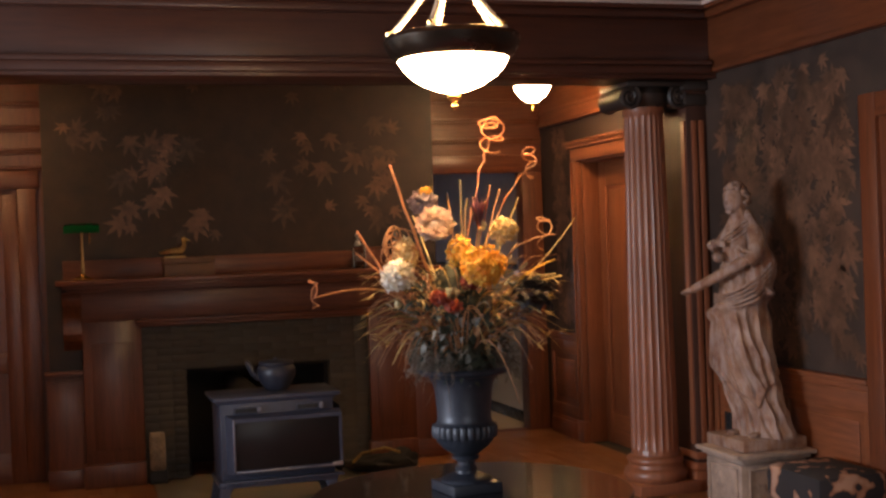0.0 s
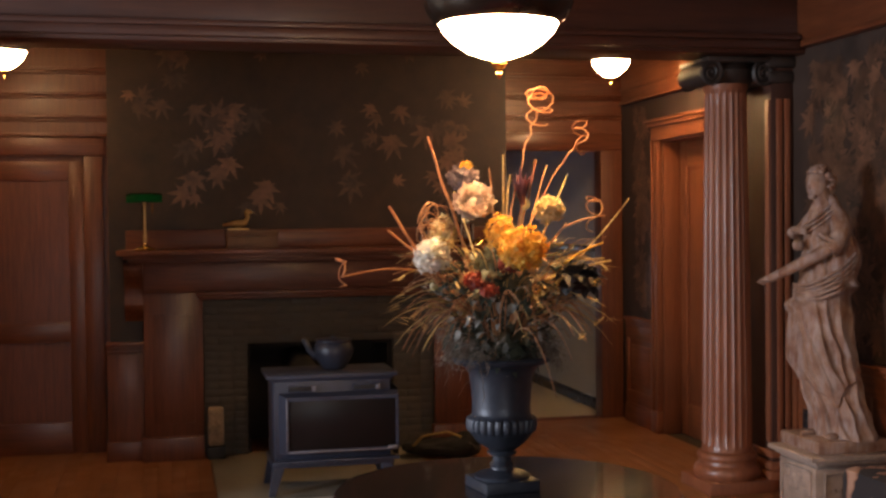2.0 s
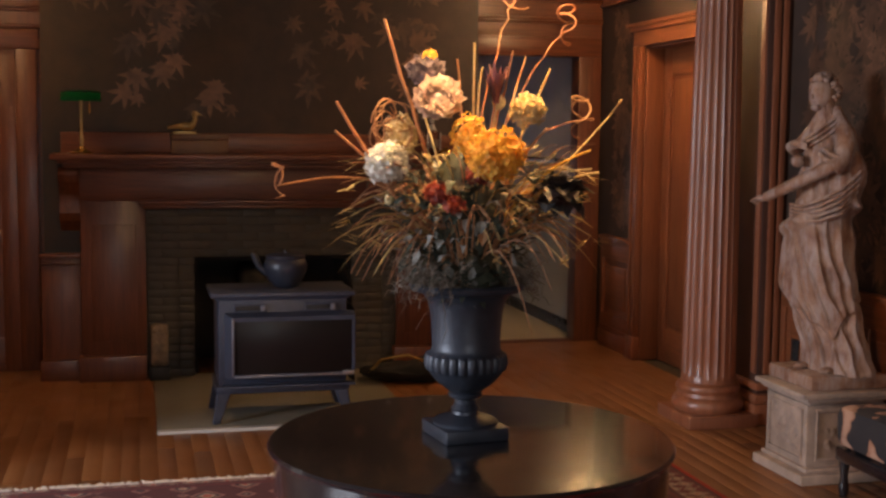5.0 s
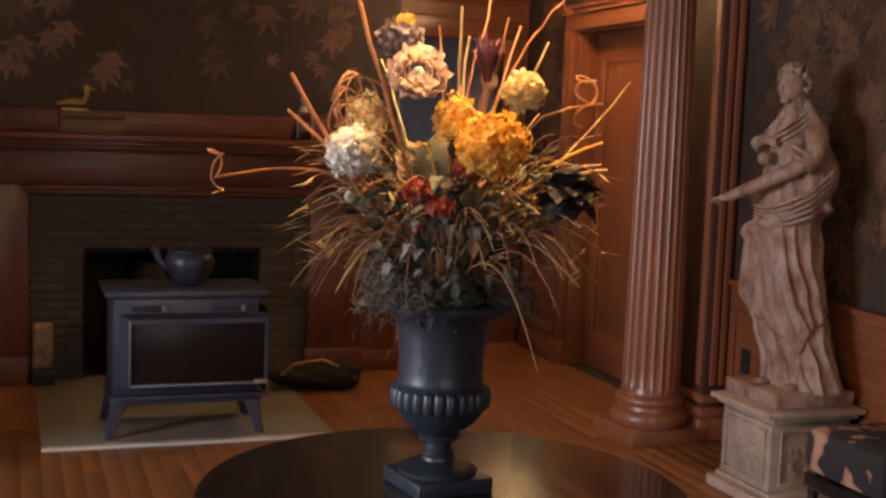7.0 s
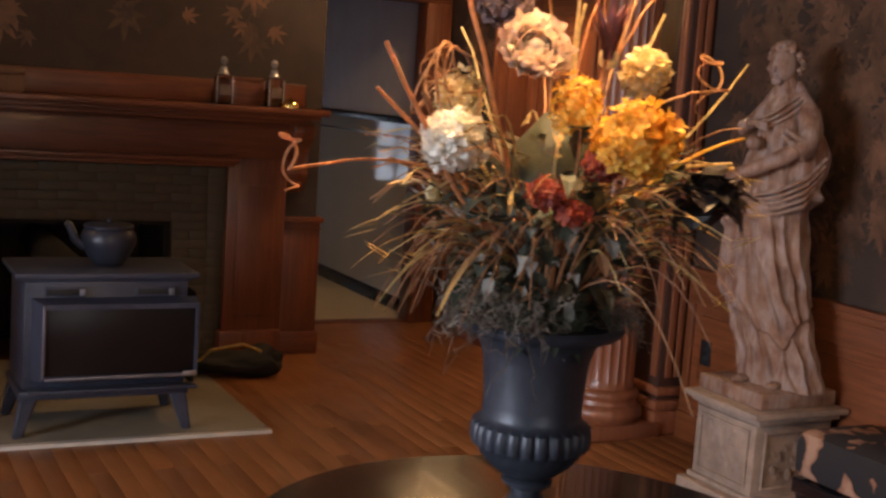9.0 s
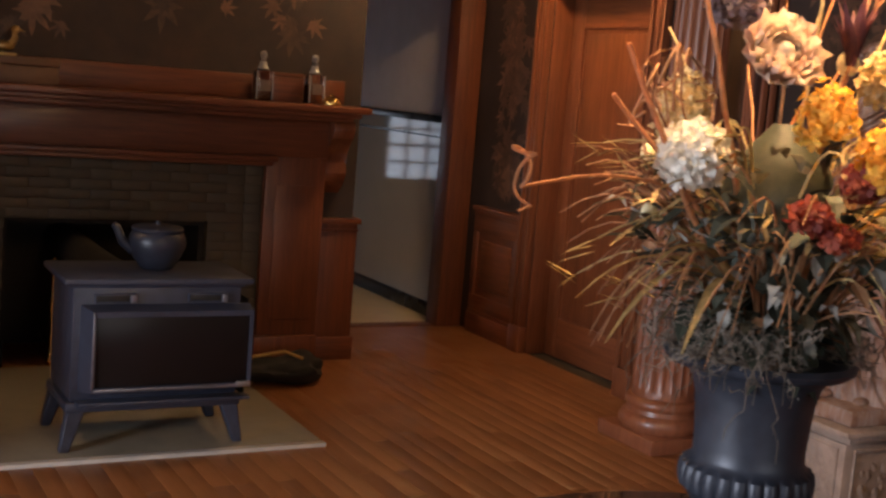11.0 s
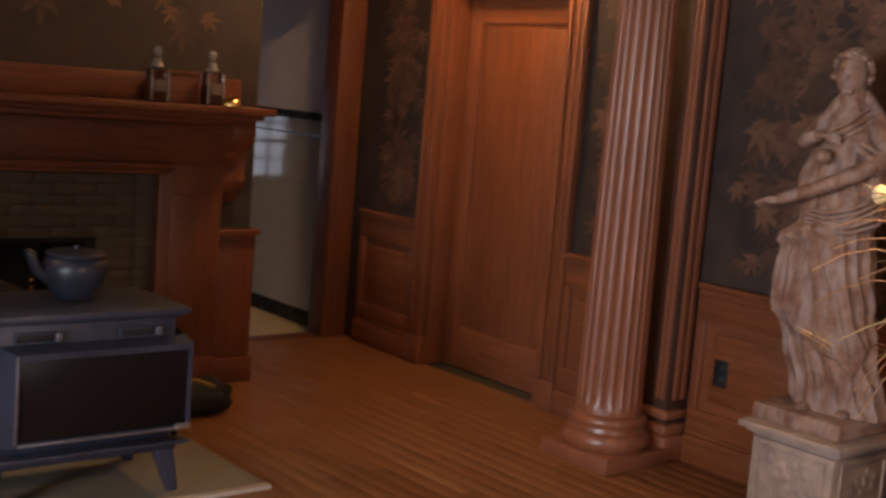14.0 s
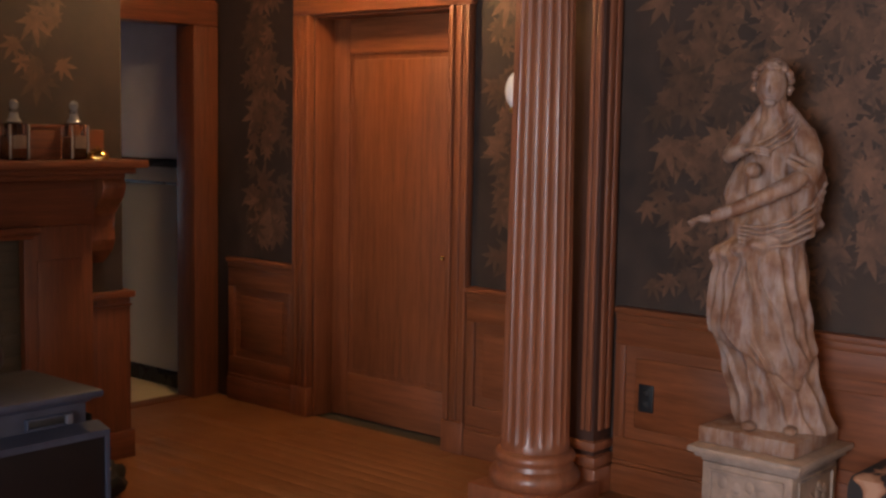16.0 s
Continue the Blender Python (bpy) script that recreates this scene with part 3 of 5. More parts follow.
part("knob", ball((-0.746, Y_L - 0.075, 0.87), 0.026, 2), OLDBRASS, adoor, "aged brass knob")
for z in (2.33, 2.49, 2.66):
    part("moulding", boxes((X_L, BX0, Y_L - 0.03, Y_L, z, z + 0.025), (X_L, BX0, Y_L - 0.018, Y_L, z - 0.02, z), bev=0.005), WOOD_X, adoor)

# ---- fireplace ----
mantel = thing("fireplace_mantel", "dark mahogany fireplace mantel with bracketed shelf and pilasters", "fireplace", (0, 0, 0))
part("shelf", box(0.15, 2.80, 8.12, Y_B, 1.385, 1.42, 0.006), WOOD_X, mantel)
part("bed_moulding", box(0.19, 2.76, 8.16, Y_B, 1.36, 1.385, 0.006), WOOD_X, mantel)
part("bed_moulding", box(0.22, 2.73, 8.20, Y_B, 1.335, 1.36, 0.006), WOOD_X, mantel)
part("frieze_board", box(0.31, 2.64, 8.31, Y_B, 1.13, 1.335, 0.004), WOOD_X, mantel)
part("moulding", boxes((0.66, 2.34, 8.25, 8.31, 1.105, 1.135), (0.68, 2.32, 8.275, 8.31, 1.08, 1.105), bev=0.008), WOOD_X, mantel)
for x0, x1, b0, b1 in ((0.31, 0.70, 0.36, 0.50), (2.30, 2.64, 2.50, 2.64)):
    part("pilaster", boxes((x0, x1, 8.33, Y_B, 0.16, 1.13), bev=0.004), WOOD_Z, mantel)
    part("panel", box(x0 + 0.06, x1 - 0.06, 8.322, 8.33, 0.25, 0.98, 0.004), WOOD_Z, mantel)
    part("plinth_block", box(x0 - 0.02, x1, 8.30, Y_B, 0.0, 0.16, 0.006), WOOD_Z, mantel)
for xc in (0.25, 2.70):
    bm = bmesh.new()
    prof = [(0, 0.0), (0.17, 0.0), (0.185, -0.04), (0.165, -0.09), (0.12, -0.12), (0.085, -0.17), (0.08, -0.23), (0.095, -0.28), (0.075, -0.33), (0.03, -0.36), (0.0, -0.40)]
    left = [bm.verts.new((xc - 0.06, Y_B - d, 1.335 + z)) for d, z in prof]
    right = [bm.verts.new((xc + 0.06, Y_B - d, 1.335 + z)) for d, z in prof]
    bm.faces.new(left)
    bm.faces.new(right[::-1])
    for i in range(len(prof)):
        j = (i + 1) % len(prof)
        bm.faces.new((left[i], left[j], right[j], right[i]))
    bmesh.ops.bevel(bm, geom=bm.edges[:], offset=0.004, segments=1, affect="EDGES")
    part("bracket", bm, WOOD_Z, mantel, "carved scroll bracket")
for x0, x1, o in ((BX0 - 0.02, 0.31, -1), (2.64, BX1 + 0.02, 1)):
    w = structure("wainscot_breast", box(x0, x1, Y_B - 0.03, Y_B, 0.0, DADO - 0.03, 0.003), WOOD_Z, "mahogany wainscot beside the fireplace")
    part("cap", boxes((x0 - 0.012, x1 + 0.012, Y_B - 0.06, Y_B, DADO - 0.03, DADO), (x0 - 0.005, x1 + 0.005, Y_B - 0.042, Y_B, DADO - 0.075, DADO - 0.06), bev=0.006), WOOD_X, w)
    part("baseboard", box(x0 - 0.012, x1 + 0.012, Y_B - 0.048, Y_B, 0.0, 0.13, 0.005), WOOD_X, w)
side = structure("wainscot_breast_side", box(BX1, BX1 + 0.02, Y_B, Y_D - 0.035, 0.0, DADO, 0.003), WOOD_Y, "mahogany wainscot on the side of the chimney breast")
part("cap", box(BX1, BX1 + 0.032, Y_B, Y_D - 0.035, DADO - 0.03, DADO + 0.002, 0.006), WOOD_Y, side)
structure("overmantel_rail", box(0.2, 2.75, Y_B - 0.025, Y_B, 1.42, 1.55, 0.005), WOOD_X, "mahogany rail behind the mantel shelf")
hearth = structure("hearth", boxes((0.74, 2.12, 6.915, Y_B, -0.012, 0.012), bev=0.004), HEARTH, "grey-tan stone hearth slab")
# Daylight catching the hearth's front edge, put in as a pale strip.
part("edge_strip", box(0.74, 2.12, 6.87, 6.913, -0.012, 0.016, 0.005), plain("lit_edge", (0.5, 0.46, 0.42), 0.35, 0, 0.12, 9, 0.1), hearth, "hearth edging, daylight highlight in its pale colour")

# brick surround
surround = thing("brick_surround", "tan thin-brick fireplace surround", "brick surround", (0, 0, 0))
part("mortar_bed", boxes((0.70, FX0, Y_B - 0.05, Y_B, 0, 1.08), (FX1, 2.30, Y_B - 0.05, Y_B, 0, 1.08), (FX0, FX1, Y_B - 0.05, Y_B, FZ, 1.08), bev=0), MORTAR, surround)
BR_W, BR_H = 0.197, 0.0485
brick_mesh = mesh_of("brick", box(-BR_W / 2, BR_W / 2, -0.0025, 0.004, -BR_H / 2, BR_H / 2, 0.003), BRICK)
half_mesh = mesh_of("brick_half", box(-0.0925 / 2, 0.0925 / 2, -0.0025, 0.004, -BR_H / 2, BR_H / 2, 0.003), BRICK)
rng = random.Random(5)


def lay_brick(data, x, z):
    ob = new("brick", data)
    ob.parent = surround
    ob.matrix_basis = pose(x, Y_B - 0.05 - rng.uniform(0, 0.003), z, 0, rng.uniform(-0.4, 0.4), 0)


for k in range(21):
    z = 0.028 + k * 0.051
    odd = k % 2
    spans = ((0.705, 0.99), (2.01, 2.295)) if z < FZ else ((0.705, 2.295),)
    for a, b in spans:
        x = a
        first = True
        while x < b - 0.05:
            if (first and odd) or x + BR_W > b + 0.005:
                lay_brick(half_mesh, x + 0.046, z)
                x += 0.098
            else:
                lay_brick(brick_mesh, x + BR_W / 2, z)
                x += 0.2
            first = False

# ---- lamps ----
def pendant_bowl(at, drop, label, glow, group="", girth=1.0):
    """A bowl lamp: at is the finial's tip; drop is the height from it to the ceiling."""
    p = thing("pendant_lamp", label, "lamp", at, group=group)
    p.scale = (girth, girth, 1.0)
    bowl = [(0.016, 0.062), (0.05, 0.066), (0.10, 0.085), (0.145, 0.115), (0.172, 0.142), (0.186, 0.168), (0.190, 0.182)]
    inner = [(r - 0.006, z + 0.004) for r, z in bowl[::-1]]
    bm = bmesh.new()
    seg, rings = 40, []
    for r, z in bowl + inner:
        rings.append([bm.verts.new((r * math.cos(2 * math.pi * i / seg), r * math.sin(2 * math.pi * i / seg), z)) for i in range(seg)])
    for a, b in zip(rings, rings[1:]):
        for i in range(seg):
            bm.faces.new((a[i], a[(i + 1) % seg], b[(i + 1) % seg], b[i]))
    part("glass_bowl", bm, glow, p, "glowing white glass bowl")
    rim = bmesh.new()
    prof = [(0.189, 0.170), (0.206, 0.180), (0.228, 0.210), (0.236, 0.236), (0.226, 0.252), (0.204, 0.258), (0.198, 0.240), (0.194, 0.190)]
    rr = [[rim.verts.new((r * math.cos(2 * math.pi * i / seg), r * math.sin(2 * math.pi * i / seg), z)) for i in range(seg)] for r, z in prof]
    for k in range(len(prof)):
        a, b = rr[k], rr[(k + 1) % len(prof)]
        for i in range(seg):
            rim.faces.new((a[i], a[(i + 1) % seg], b[(i + 1) % seg], b[i]))
    part("rim", rim, BRONZE, p, "dark bronze rim")
    part("finial", lathe([(0.002, 0.0), (0.009, 0.008), (0.012, 0.016), (0.006, 0.026), (0.018, 0.034), (0.026, 0.046), (0.024, 0.06), (0.012, 0.068)], 20), BRASS, p, "brass finial")
    top = drop - 0.03
    hub = min(0.62, drop - 0.06)
    for k in range(5):
        a = 2 * math.pi * k / 5 + 0.3
        pts = []
        for j in range(11):
            s = j / 10
            r = 0.205 * (1 - s) ** 1.9 + 0.016
            z = 0.25 + (hub - 0.25) * s
            pts.append((r * math.cos(a), r * math.sin(a), z))
        part("arm", tube(pts, 0.010, 0.008, 8), CREAM, p, "pale curved arm")
        part("knob", ball((0.215 * math.cos(a), 0.215 * math.sin(a), 0.268), 0.012, 1), BRASS, p)
    part("stem", lathe([(0.012, hub - 0.02), (0.022, hub), (0.012, hub + 0.02), (0.009, top - 0.02), (0.009, top)], 14), BRONZE, p)
    part("canopy", lathe([(0.02, top - 0.012), (0.06, top), (0.07, drop)], 28), BRONZE, p)
    return p


BOWL = glowing("lit_bowl_glass", (1.0, 0.60, 0.27), LAMP)
LEFTBOWL = glowing("lit_left_glass", (1.0, 0.60, 0.27), ALCOVE_LEFT)
SMALLBOWL = glowing("lit_alcove_glass", (1.0, 0.60, 0.27), ALCOVE)
pendant_bowl((1.515, 3.68, 2.037), CEIL - 2.037, "bronze pendant lamp with a glowing white glass bowl", BOWL)
pendant_bowl((3.40, 7.72, 2.485), CEIL - 2.485, "small glowing bowl lamp under the alcove ceiling", SMALLBOWL, "alcove lamps", 0.68)
pendant_bowl((-0.465, 7.72, 2.47), CEIL - 2.47, "small glowing bowl lamp under the alcove ceiling", LEFTBOWL, "alcove lamps", 0.68)

sc = thing("wall_sconce", "white glass wall sconce on wallpaper", "sconce", (X_R, 6.945, 1.76))
part("backplate", box(-0.015, 0, -0.035, 0.035, -0.08, 0.08, 0.01), OLDBRASS, sc)
part("globe", ball((-0.085, 0, 0.0), 0.055, 3, (0.9, 1, 1.55)), plain("opal_glass", (0.75, 0.74, 0.76), 0.25, 0, 0.08, 5, 0), sc, "white opal glass globe")
part("collar", lathe([(0.03, -0.1), (0.035, -0.085), (0.02, -0.07)], 16, (-0.085, 0, 0)), OLDBRASS, sc)

# ---- table, rug ----
rug = thing("rug", "red and maroon patterned oriental rug with ivory border", "rug", (*RUG_AT, 0))
bm = bmesh.new()
bm_box(bm, -RUG_HX, RUG_HX, -RUG_HY, RUG_HY, 0.0, 0.011, 0.003)
part("rug_body", bm, RUG, rug)
bm = bmesh.new()
rng = random.Random(9)
for k in range(300):
    x = -RUG_HX + 2 * RUG_HX * (k + 0.5) / 300
    for side_y in (-1, 1):
        l, w = rng.uniform(0.02, 0.06), rng.uniform(-0.02, 0.02)
        if (k > 165 and rng.random() < 0.7) or rng.random() < 0.08:
            continue
        bm_tube(bm, [(x, side_y * RUG_HY, 0.007), (x + w * 0.5, side_y * (RUG_HY + l * 0.5), 0.010), (x + w, side_y * (RUG_HY + l), 0.006)], 0.008, 0.005, 4)
tagged(part("fringe", bm, WOOL, rug, "frayed ivory fringe"), kind="stuff")

TZ = 0.73
table = thing("round_table", "round black polished pedestal table", "table", (1.54, 3.72, 0))
part("tabletop", lathe([(0.535, TZ - 0.022), (0.552, TZ - 0.016), (0.555, TZ - 0.008), (0.548, TZ)], 96), BLACKWOOD, table)
part("apron", lathe([(0.525, TZ - 0.125), (0.538, TZ - 0.12), (0.538, TZ - 0.022)], 96), BLACKWOOD, table)
part("pedestal", lathe([(0.17, 0.05), (0.17, 0.1), (0.14, 0.13), (0.13, 0.5), (0.15, 0.56), (0.16, TZ - 0.13)], 40), TABLEBASE, table, "drum pedestal, window reflection in its blue colour")
part("foot", lathe([(0.26, 0.011), (0.27, 0.03), (0.25, 0.05), (0.2, 0.055)], 48), BLACKWOOD, table)

urn = thing("urn", "dark cast-iron urn with fluted bowl, on the table", "urn", (1.53, 3.745, TZ), 8)
part("plinth", box(-0.093, 0.093, -0.093, 0.093, 0.0, 0.036, 0.004), CAST, urn)


def gadroon(a, z):
    return 1 + 0.07 * abs(math.sin(a * 13)) ** 0.7 if 0.186 < z < 0.232 else 1.0


part("foot", lathe([(0.088, 0.036), (0.090, 0.044), (0.080, 0.050), (0.060, 0.056), (0.038, 0.064), (0.036, 0.072), (0.040, 0.077), (0.036, 0.083), (0.029, 0.092), (0.030, 0.104), (0.046, 0.112), (0.049, 0.120), (0.040, 0.127)], 40), CAST, urn)
part("bowl", lathe([(0.040, 0.126), (0.060, 0.138), (0.080, 0.154), (0.095, 0.172), (0.102, 0.184), (0.105, 0.190), (0.107, 0.200), (0.108, 0.210), (0.107, 0.220), (0.105, 0.230), (0.102, 0.235), (0.097, 0.240), (0.094, 0.248), (0.0935, 0.27), (0.096, 0.31), (0.100, 0.35), (0.106, 0.375), (0.116, 0.392), (0.130, 0.403)], 208, flute=gadroon), CAST, urn, "smooth iron bowl with a gadrooned band")
part("rim", lathe([(0.128, 0.400), (0.148, 0.405), (0.158, 0.413), (0.160, 0.420), (0.152, 0.428), (0.12, 0.424)], 56), CAST, urn, "flared iron rim")

# ---- wood stove and hearth things ----
stove = thing("wood_stove", "blue-grey enamelled wood stove on four legs", "stove", (1.41, 7.0, 0.012))
part("body", boxes((-0.35, 0.335, 0.0, 0.40, 0.20, 0.67), bev=0.012), STOVE, stove)
part("top_plate", boxes((-0.39, 0.375, -0.04, 0.42, 0.676, 0.702), (-0.365, 0.35, -0.008, 0.40, 0.660, 0.676), bev=0.008), STOVE, stove)
part("ash_lip", boxes((-0.33, 0.375, -0.07, 0.0, 0.196, 0.212), bev=0.006), STOVE, stove)
part("skirt", boxes((-0.365, 0.35, -0.015, 0.40, 0.16, 0.20), bev=0.008), STOVE, stove)
# deep glazed door: a frame with chamfered sides and a thin pale edge round the glass
bm = bmesh.new()
back = [bm.verts.new(v) for v in ((-0.318, 0.0, 0.245), (0.372, 0.0, 0.245), (0.372, 0.0, 0.594), (-0.318, 0.0, 0.594))]
lip = [bm.verts.new(v) for v in ((-0.284, -0.082, 0.256), (0.366, -0.082, 0.256), (0.366, -0.082, 0.578), (-0.284, -0.082, 0.578))]
glass_edge = [bm.verts.new(v) for v in ((-0.270, -0.082, 0.274), (0.352, -0.082, 0.274), (0.352, -0.082, 0.556), (-0.270, -0.082, 0.556))]
sunk = [bm.verts.new((v.co.x, -0.070, v.co.z)) for v in glass_edge]
for a, b in ((back, lip), (lip, glass_edge), (glass_edge, sunk)):
    for k in range(4):
        bm.faces.new((a[k], a[(k + 1) % 4], b[(k + 1) % 4], b[k]))
dr = part("door", bm, STOVE, stove, smooth=False)
part("glass", box(-0.272, 0.354, -0.074, -0.060, 0.272, 0.558, 0.002), STOVEGLASS, dr, "dark stove glass")
# Pale steel that paints the lit edges of door and vents.
LIT_STEEL = plain("lit_steel_edge", (0.22, 0.22, 0.26), 0.35, 0.7, 0.3, 24, 0.1)
part("bottom_edge", box(-0.275, 0.36, -0.092, -0.080, 0.258, 0.272, 0.004), LIT_STEEL, dr, "lower door edge, highlight in its pale colour")
part("side_edge", box(-0.286, -0.276, -0.088, -0.080, 0.268, 0.574, 0.003), LIT_STEEL, dr, "side door edge, highlight in its pale colour")
part("handle", box(0.300, 0.362, -0.100, -0.088, 0.262, 0.284, 0.004), plain("steel_handle", (0.5, 0.5, 0.53), 0.3, 0.9, 0.1, 10, 0), stove, "bright steel latch")
for xc in (-0.195, 0.18):
    part("air_vent", boxes((xc - 0.064, xc + 0.064, -0.012, 0.005, 0.606, 0.630), bev=0.003), BLACK, stove, "dark vent slot")
    part("vent_frame", boxes((xc - 0.072, xc + 0.092, -0.018, 0.002, 0.630, 0.637), (xc - 0.072, xc + 0.092, -0.018, 0.002, 0.599, 0.606), (xc - 0.072, xc - 0.064, -0.018, 0.002, 0.606, 0.630), bev=0.002), STOVE, stove)
    part("vent_slider", box(xc + 0.066, xc + 0.090, -0.022, -0.008, 0.602, 0.634, 0.003), LIT_STEEL, stove, "steel vent slider, highlight in its pale colour")
for sx, x0 in ((-1, -0.32), (1, 0.305)):
    for yy, sy in ((0.02, -1), (0.37, 1)):
        bm = bmesh.new()
        tops = [bm.verts.new((x0 + dx, yy + dy, 0.17)) for dx, dy in ((-0.036, -0.03), (0.036, -0.03), (0.036, 0.03), (-0.036, 0.03))]
        feet = [bm.verts.new((x0 + sx * 0.045 + dx, yy + sy * 0.02 + dy, 0.0)) for dx, dy in ((-0.02, -0.018), (0.02, -0.018), (0.02, 0.018), (-0.02, 0.018))]
        bm.faces.new(tops)
        bm.faces.new(feet[::-1])
        for k in range(4):
            bm.faces.new((feet[k], feet[(k + 1) % 4], tops[(k + 1) % 4], tops[k]))
        bmesh.ops.bevel(bm, geom=bm.edges[:], offset=0.006, segments=1, affect="EDGES")
        part("leg", bm, STOVE, stove)
part("heat_shield", boxes((0.385, 0.392, 0.06, 0.40, 0.18, 0.60), (0.33, 0.392, 0.10, 0.13, 0.30, 0.33), bev=0.003), BLACK, stove, "dark side heat shield")
part("flue_pipe", tube([(-0.055, 0.38, 0.60), (-0.05, 0.9, 0.59), (-0.04, 1.45, 0.585), (-0.04, 1.9, 0.585)], 0.082, 0.082, 20), BLACK, stove, "black flue pipe running into the firebox")

kettle = thing("kettle", "blue-grey cast-iron kettle standing on the stove", "kettle", (1.44, 7.22, 0.714))
part("body", lathe([(0.058, 0.0), (0.068, 0.006), (0.096, 0.045), (0.116, 0.088), (0.120, 0.118), (0.112, 0.145), (0.098, 0.160), (0.100, 0.166)], 36), KETTLE, kettle)
part("lid", lathe([(0.100, 0.160), (0.108, 0.163), (0.109, 0.172), (0.100, 0.178), (0.03, 0.184), (0.012, 0.188), (0.012, 0.198), (0.003, 0.201)], 30), KETTLE, kettle)
part("spout", tube([(-0.10, 0, 0.08), (-0.145, 0, 0.115), (-0.17, 0, 0.172), (-0.185, 0, 0.182)], 0.024, 0.013, 10), KETTLE, kettle)


def andiron(at, h):
    a = thing("andiron", "brass ball-topped andiron in the firebox", "andiron", at, group="andirons in the firebox")
    part("post", lathe([(0.03, 0.0), (0.035, 0.02), (0.015, 0.06), (0.022, 0.22 * h), (0.012, 0.32 * h), (0.02, 0.48 * h), (0.024, 0.55 * h), (0.012, 0.64 * h), (0.012, 0.95 * h)], 18), BRASS, a)
    part("ball", ball((0, 0, h), 0.03 if h > 0.6 else 0.015, 2), BRASS, a)
    part("bar", box(-0.012, 0.012, 0.02, 0.32, 0.08, 0.105, 0.003), BLACK, a)
    return a


andiron((1.42, 8.55, 0.0), 0.645)
andiron((1.27, 8.5, 0.0), 0.545)
andiron((1.78, 8.55, 0.0), 0.545)

fig = thing("hearth_figurine", "small ivory and rust painted relief figure by the hearth", "figurine", (0.775, 8.27, 0.012))
part("base", box(-0.06, 0.06, -0.05, 0.05, 0.0, 0.085, 0.008), BLACK, fig)
bm = box(-0.052, 0.052, -0.035, 0.035, 0.085, 0.345, 0.016)
for k in range(14):
    bm_ball(bm, (rng.uniform(-0.035, 0.035), -0.034, rng.uniform(0.12, 0.32)), rng.uniform(0.012, 0.022), 1, (1, 0.6, 1.2))
part("body", bm, plain("figurine_glaze", (0.26, 0.18, 0.11), 0.5, 0, 0.75, 14, 0.2), fig)

bag = thing("log_carrier", "slumped black hide log carrier beside the stove", "log carrier", (2.27, 7.95, 0.0), -4)
bm = bmesh.new()
bmesh.ops.create_icosphere(bm, subdivisions=4, radius=1.0)
for v in bm.verts:
    n = noise.noise(v.co * 1.8) * 0.35 + noise.noise(v.co * 6) * 0.12
    v.co = Vector((v.co.x * 0.27, v.co.y * 0.13, max(0.0, 0.07 + v.co.z * (0.06 + 0.07 * max(0, v.co.x))))) * (1 + n * 0.5)
    v.co.z = max(0.002, v.co.z)
part("hide", bm, BROWNBAG, bag)
part("handle", tube([(-0.24, -0.05, 0.06), (-0.16, -0.14, 0.17), (0.0, -0.16, 0.2), (0.1, -0.15, 0.16)], 0.01, 0.01, 6), plain("tan_strap", (0.30, 0.19, 0.05), 0.6, 0, 0.3, 30, 0.2), bag, "tan strap")

# ---- mantel shelf things ----
SH = 1.42
lamp = thing("desk_lamp", "brass banker's lamp with dark green glass shade", "lamp", (0.33, 8.24, SH))
part("base", lathe([(0.065, 0), (0.067, 0.008), (0.045, 0.02), (0.02, 0.03), (0.014, 0.045)], 24), BRASS, lamp)
part("stem", lathe([(0.009, 0.04), (0.013, 0.09), (0.008, 0.12), (0.008, 0.31), (0.012, 0.33)], 14), OLDBRASS, lamp)
bm = bmesh.new()
seg = 14
rows = []
for i in range(13):
    x = -0.115 + 0.23 * i / 12
    end = 1 - 0.12 * (abs(i - 6) / 6) ** 4
    rows.append([bm.verts.new((x, 0.07 * end * math.cos(math.pi * k / seg), 0.315 + 0.065 * end * math.sin(math.pi * k / seg))) for k in range(seg + 1)])
for a, b in zip(rows, rows[1:]):
    for k in range(seg):
        bm.faces.new((a[k], a[k + 1], b[k + 1], b[k]))
bm.faces.new(rows[0])
bm.faces.new(rows[-1][::-1])
bmesh.ops.solidify(bm, geom=bm.faces[:], thickness=0.004)
part("shade", bm, GREEN, lamp, "dark green glass shade")
part("pull_chain", tube([(0.05, -0.02, 0.31), (0.05, -0.022, 0.24)], 0.003), BRASS, lamp)

wbox = thing("wooden_box", "plain tan wooden box on the mantel shelf", "box", (1.03, 8.26, SH))
part("body", box(-0.17, 0.17, -0.06, 0.06, 0, 0.085, 0.004), plain("tan_wood", (0.12, 0.06, 0.028), 0.5, 0, 0.25, 12, 0.15), wbox)
part("lid", box(-0.175, 0.175, -0.064, 0.064, 0.087, 0.125, 0.005), plain("tan_wood", (0.12, 0.06, 0.028)), wbox)
bird = thing("brass_bird", "small brass bird ornament standing on the box", "ornament", (0.96, 8.25, SH + 0.125))
bm = bmesh.new()
bm_ball(bm, (-0.01, 0, 0.045), 0.032, 2, (1.7, 0.8, 0.8))
bm_tube(bm, [(0.025, 0, 0.05), (0.045, 0, 0.085), (0.04, 0, 0.115)], 0.018, 0.012, 8)
bm_ball(bm, (0.045, 0, 0.122), 0.02, 2)
bm_tube(bm, [(0.06, 0, 0.122), (0.085, 0, 0.116)], 0.008, 0.002, 6)
bm_tube(bm, [(-0.05, 0, 0.045), (-0.12, 0, 0.035)], 0.018, 0.008, 6)
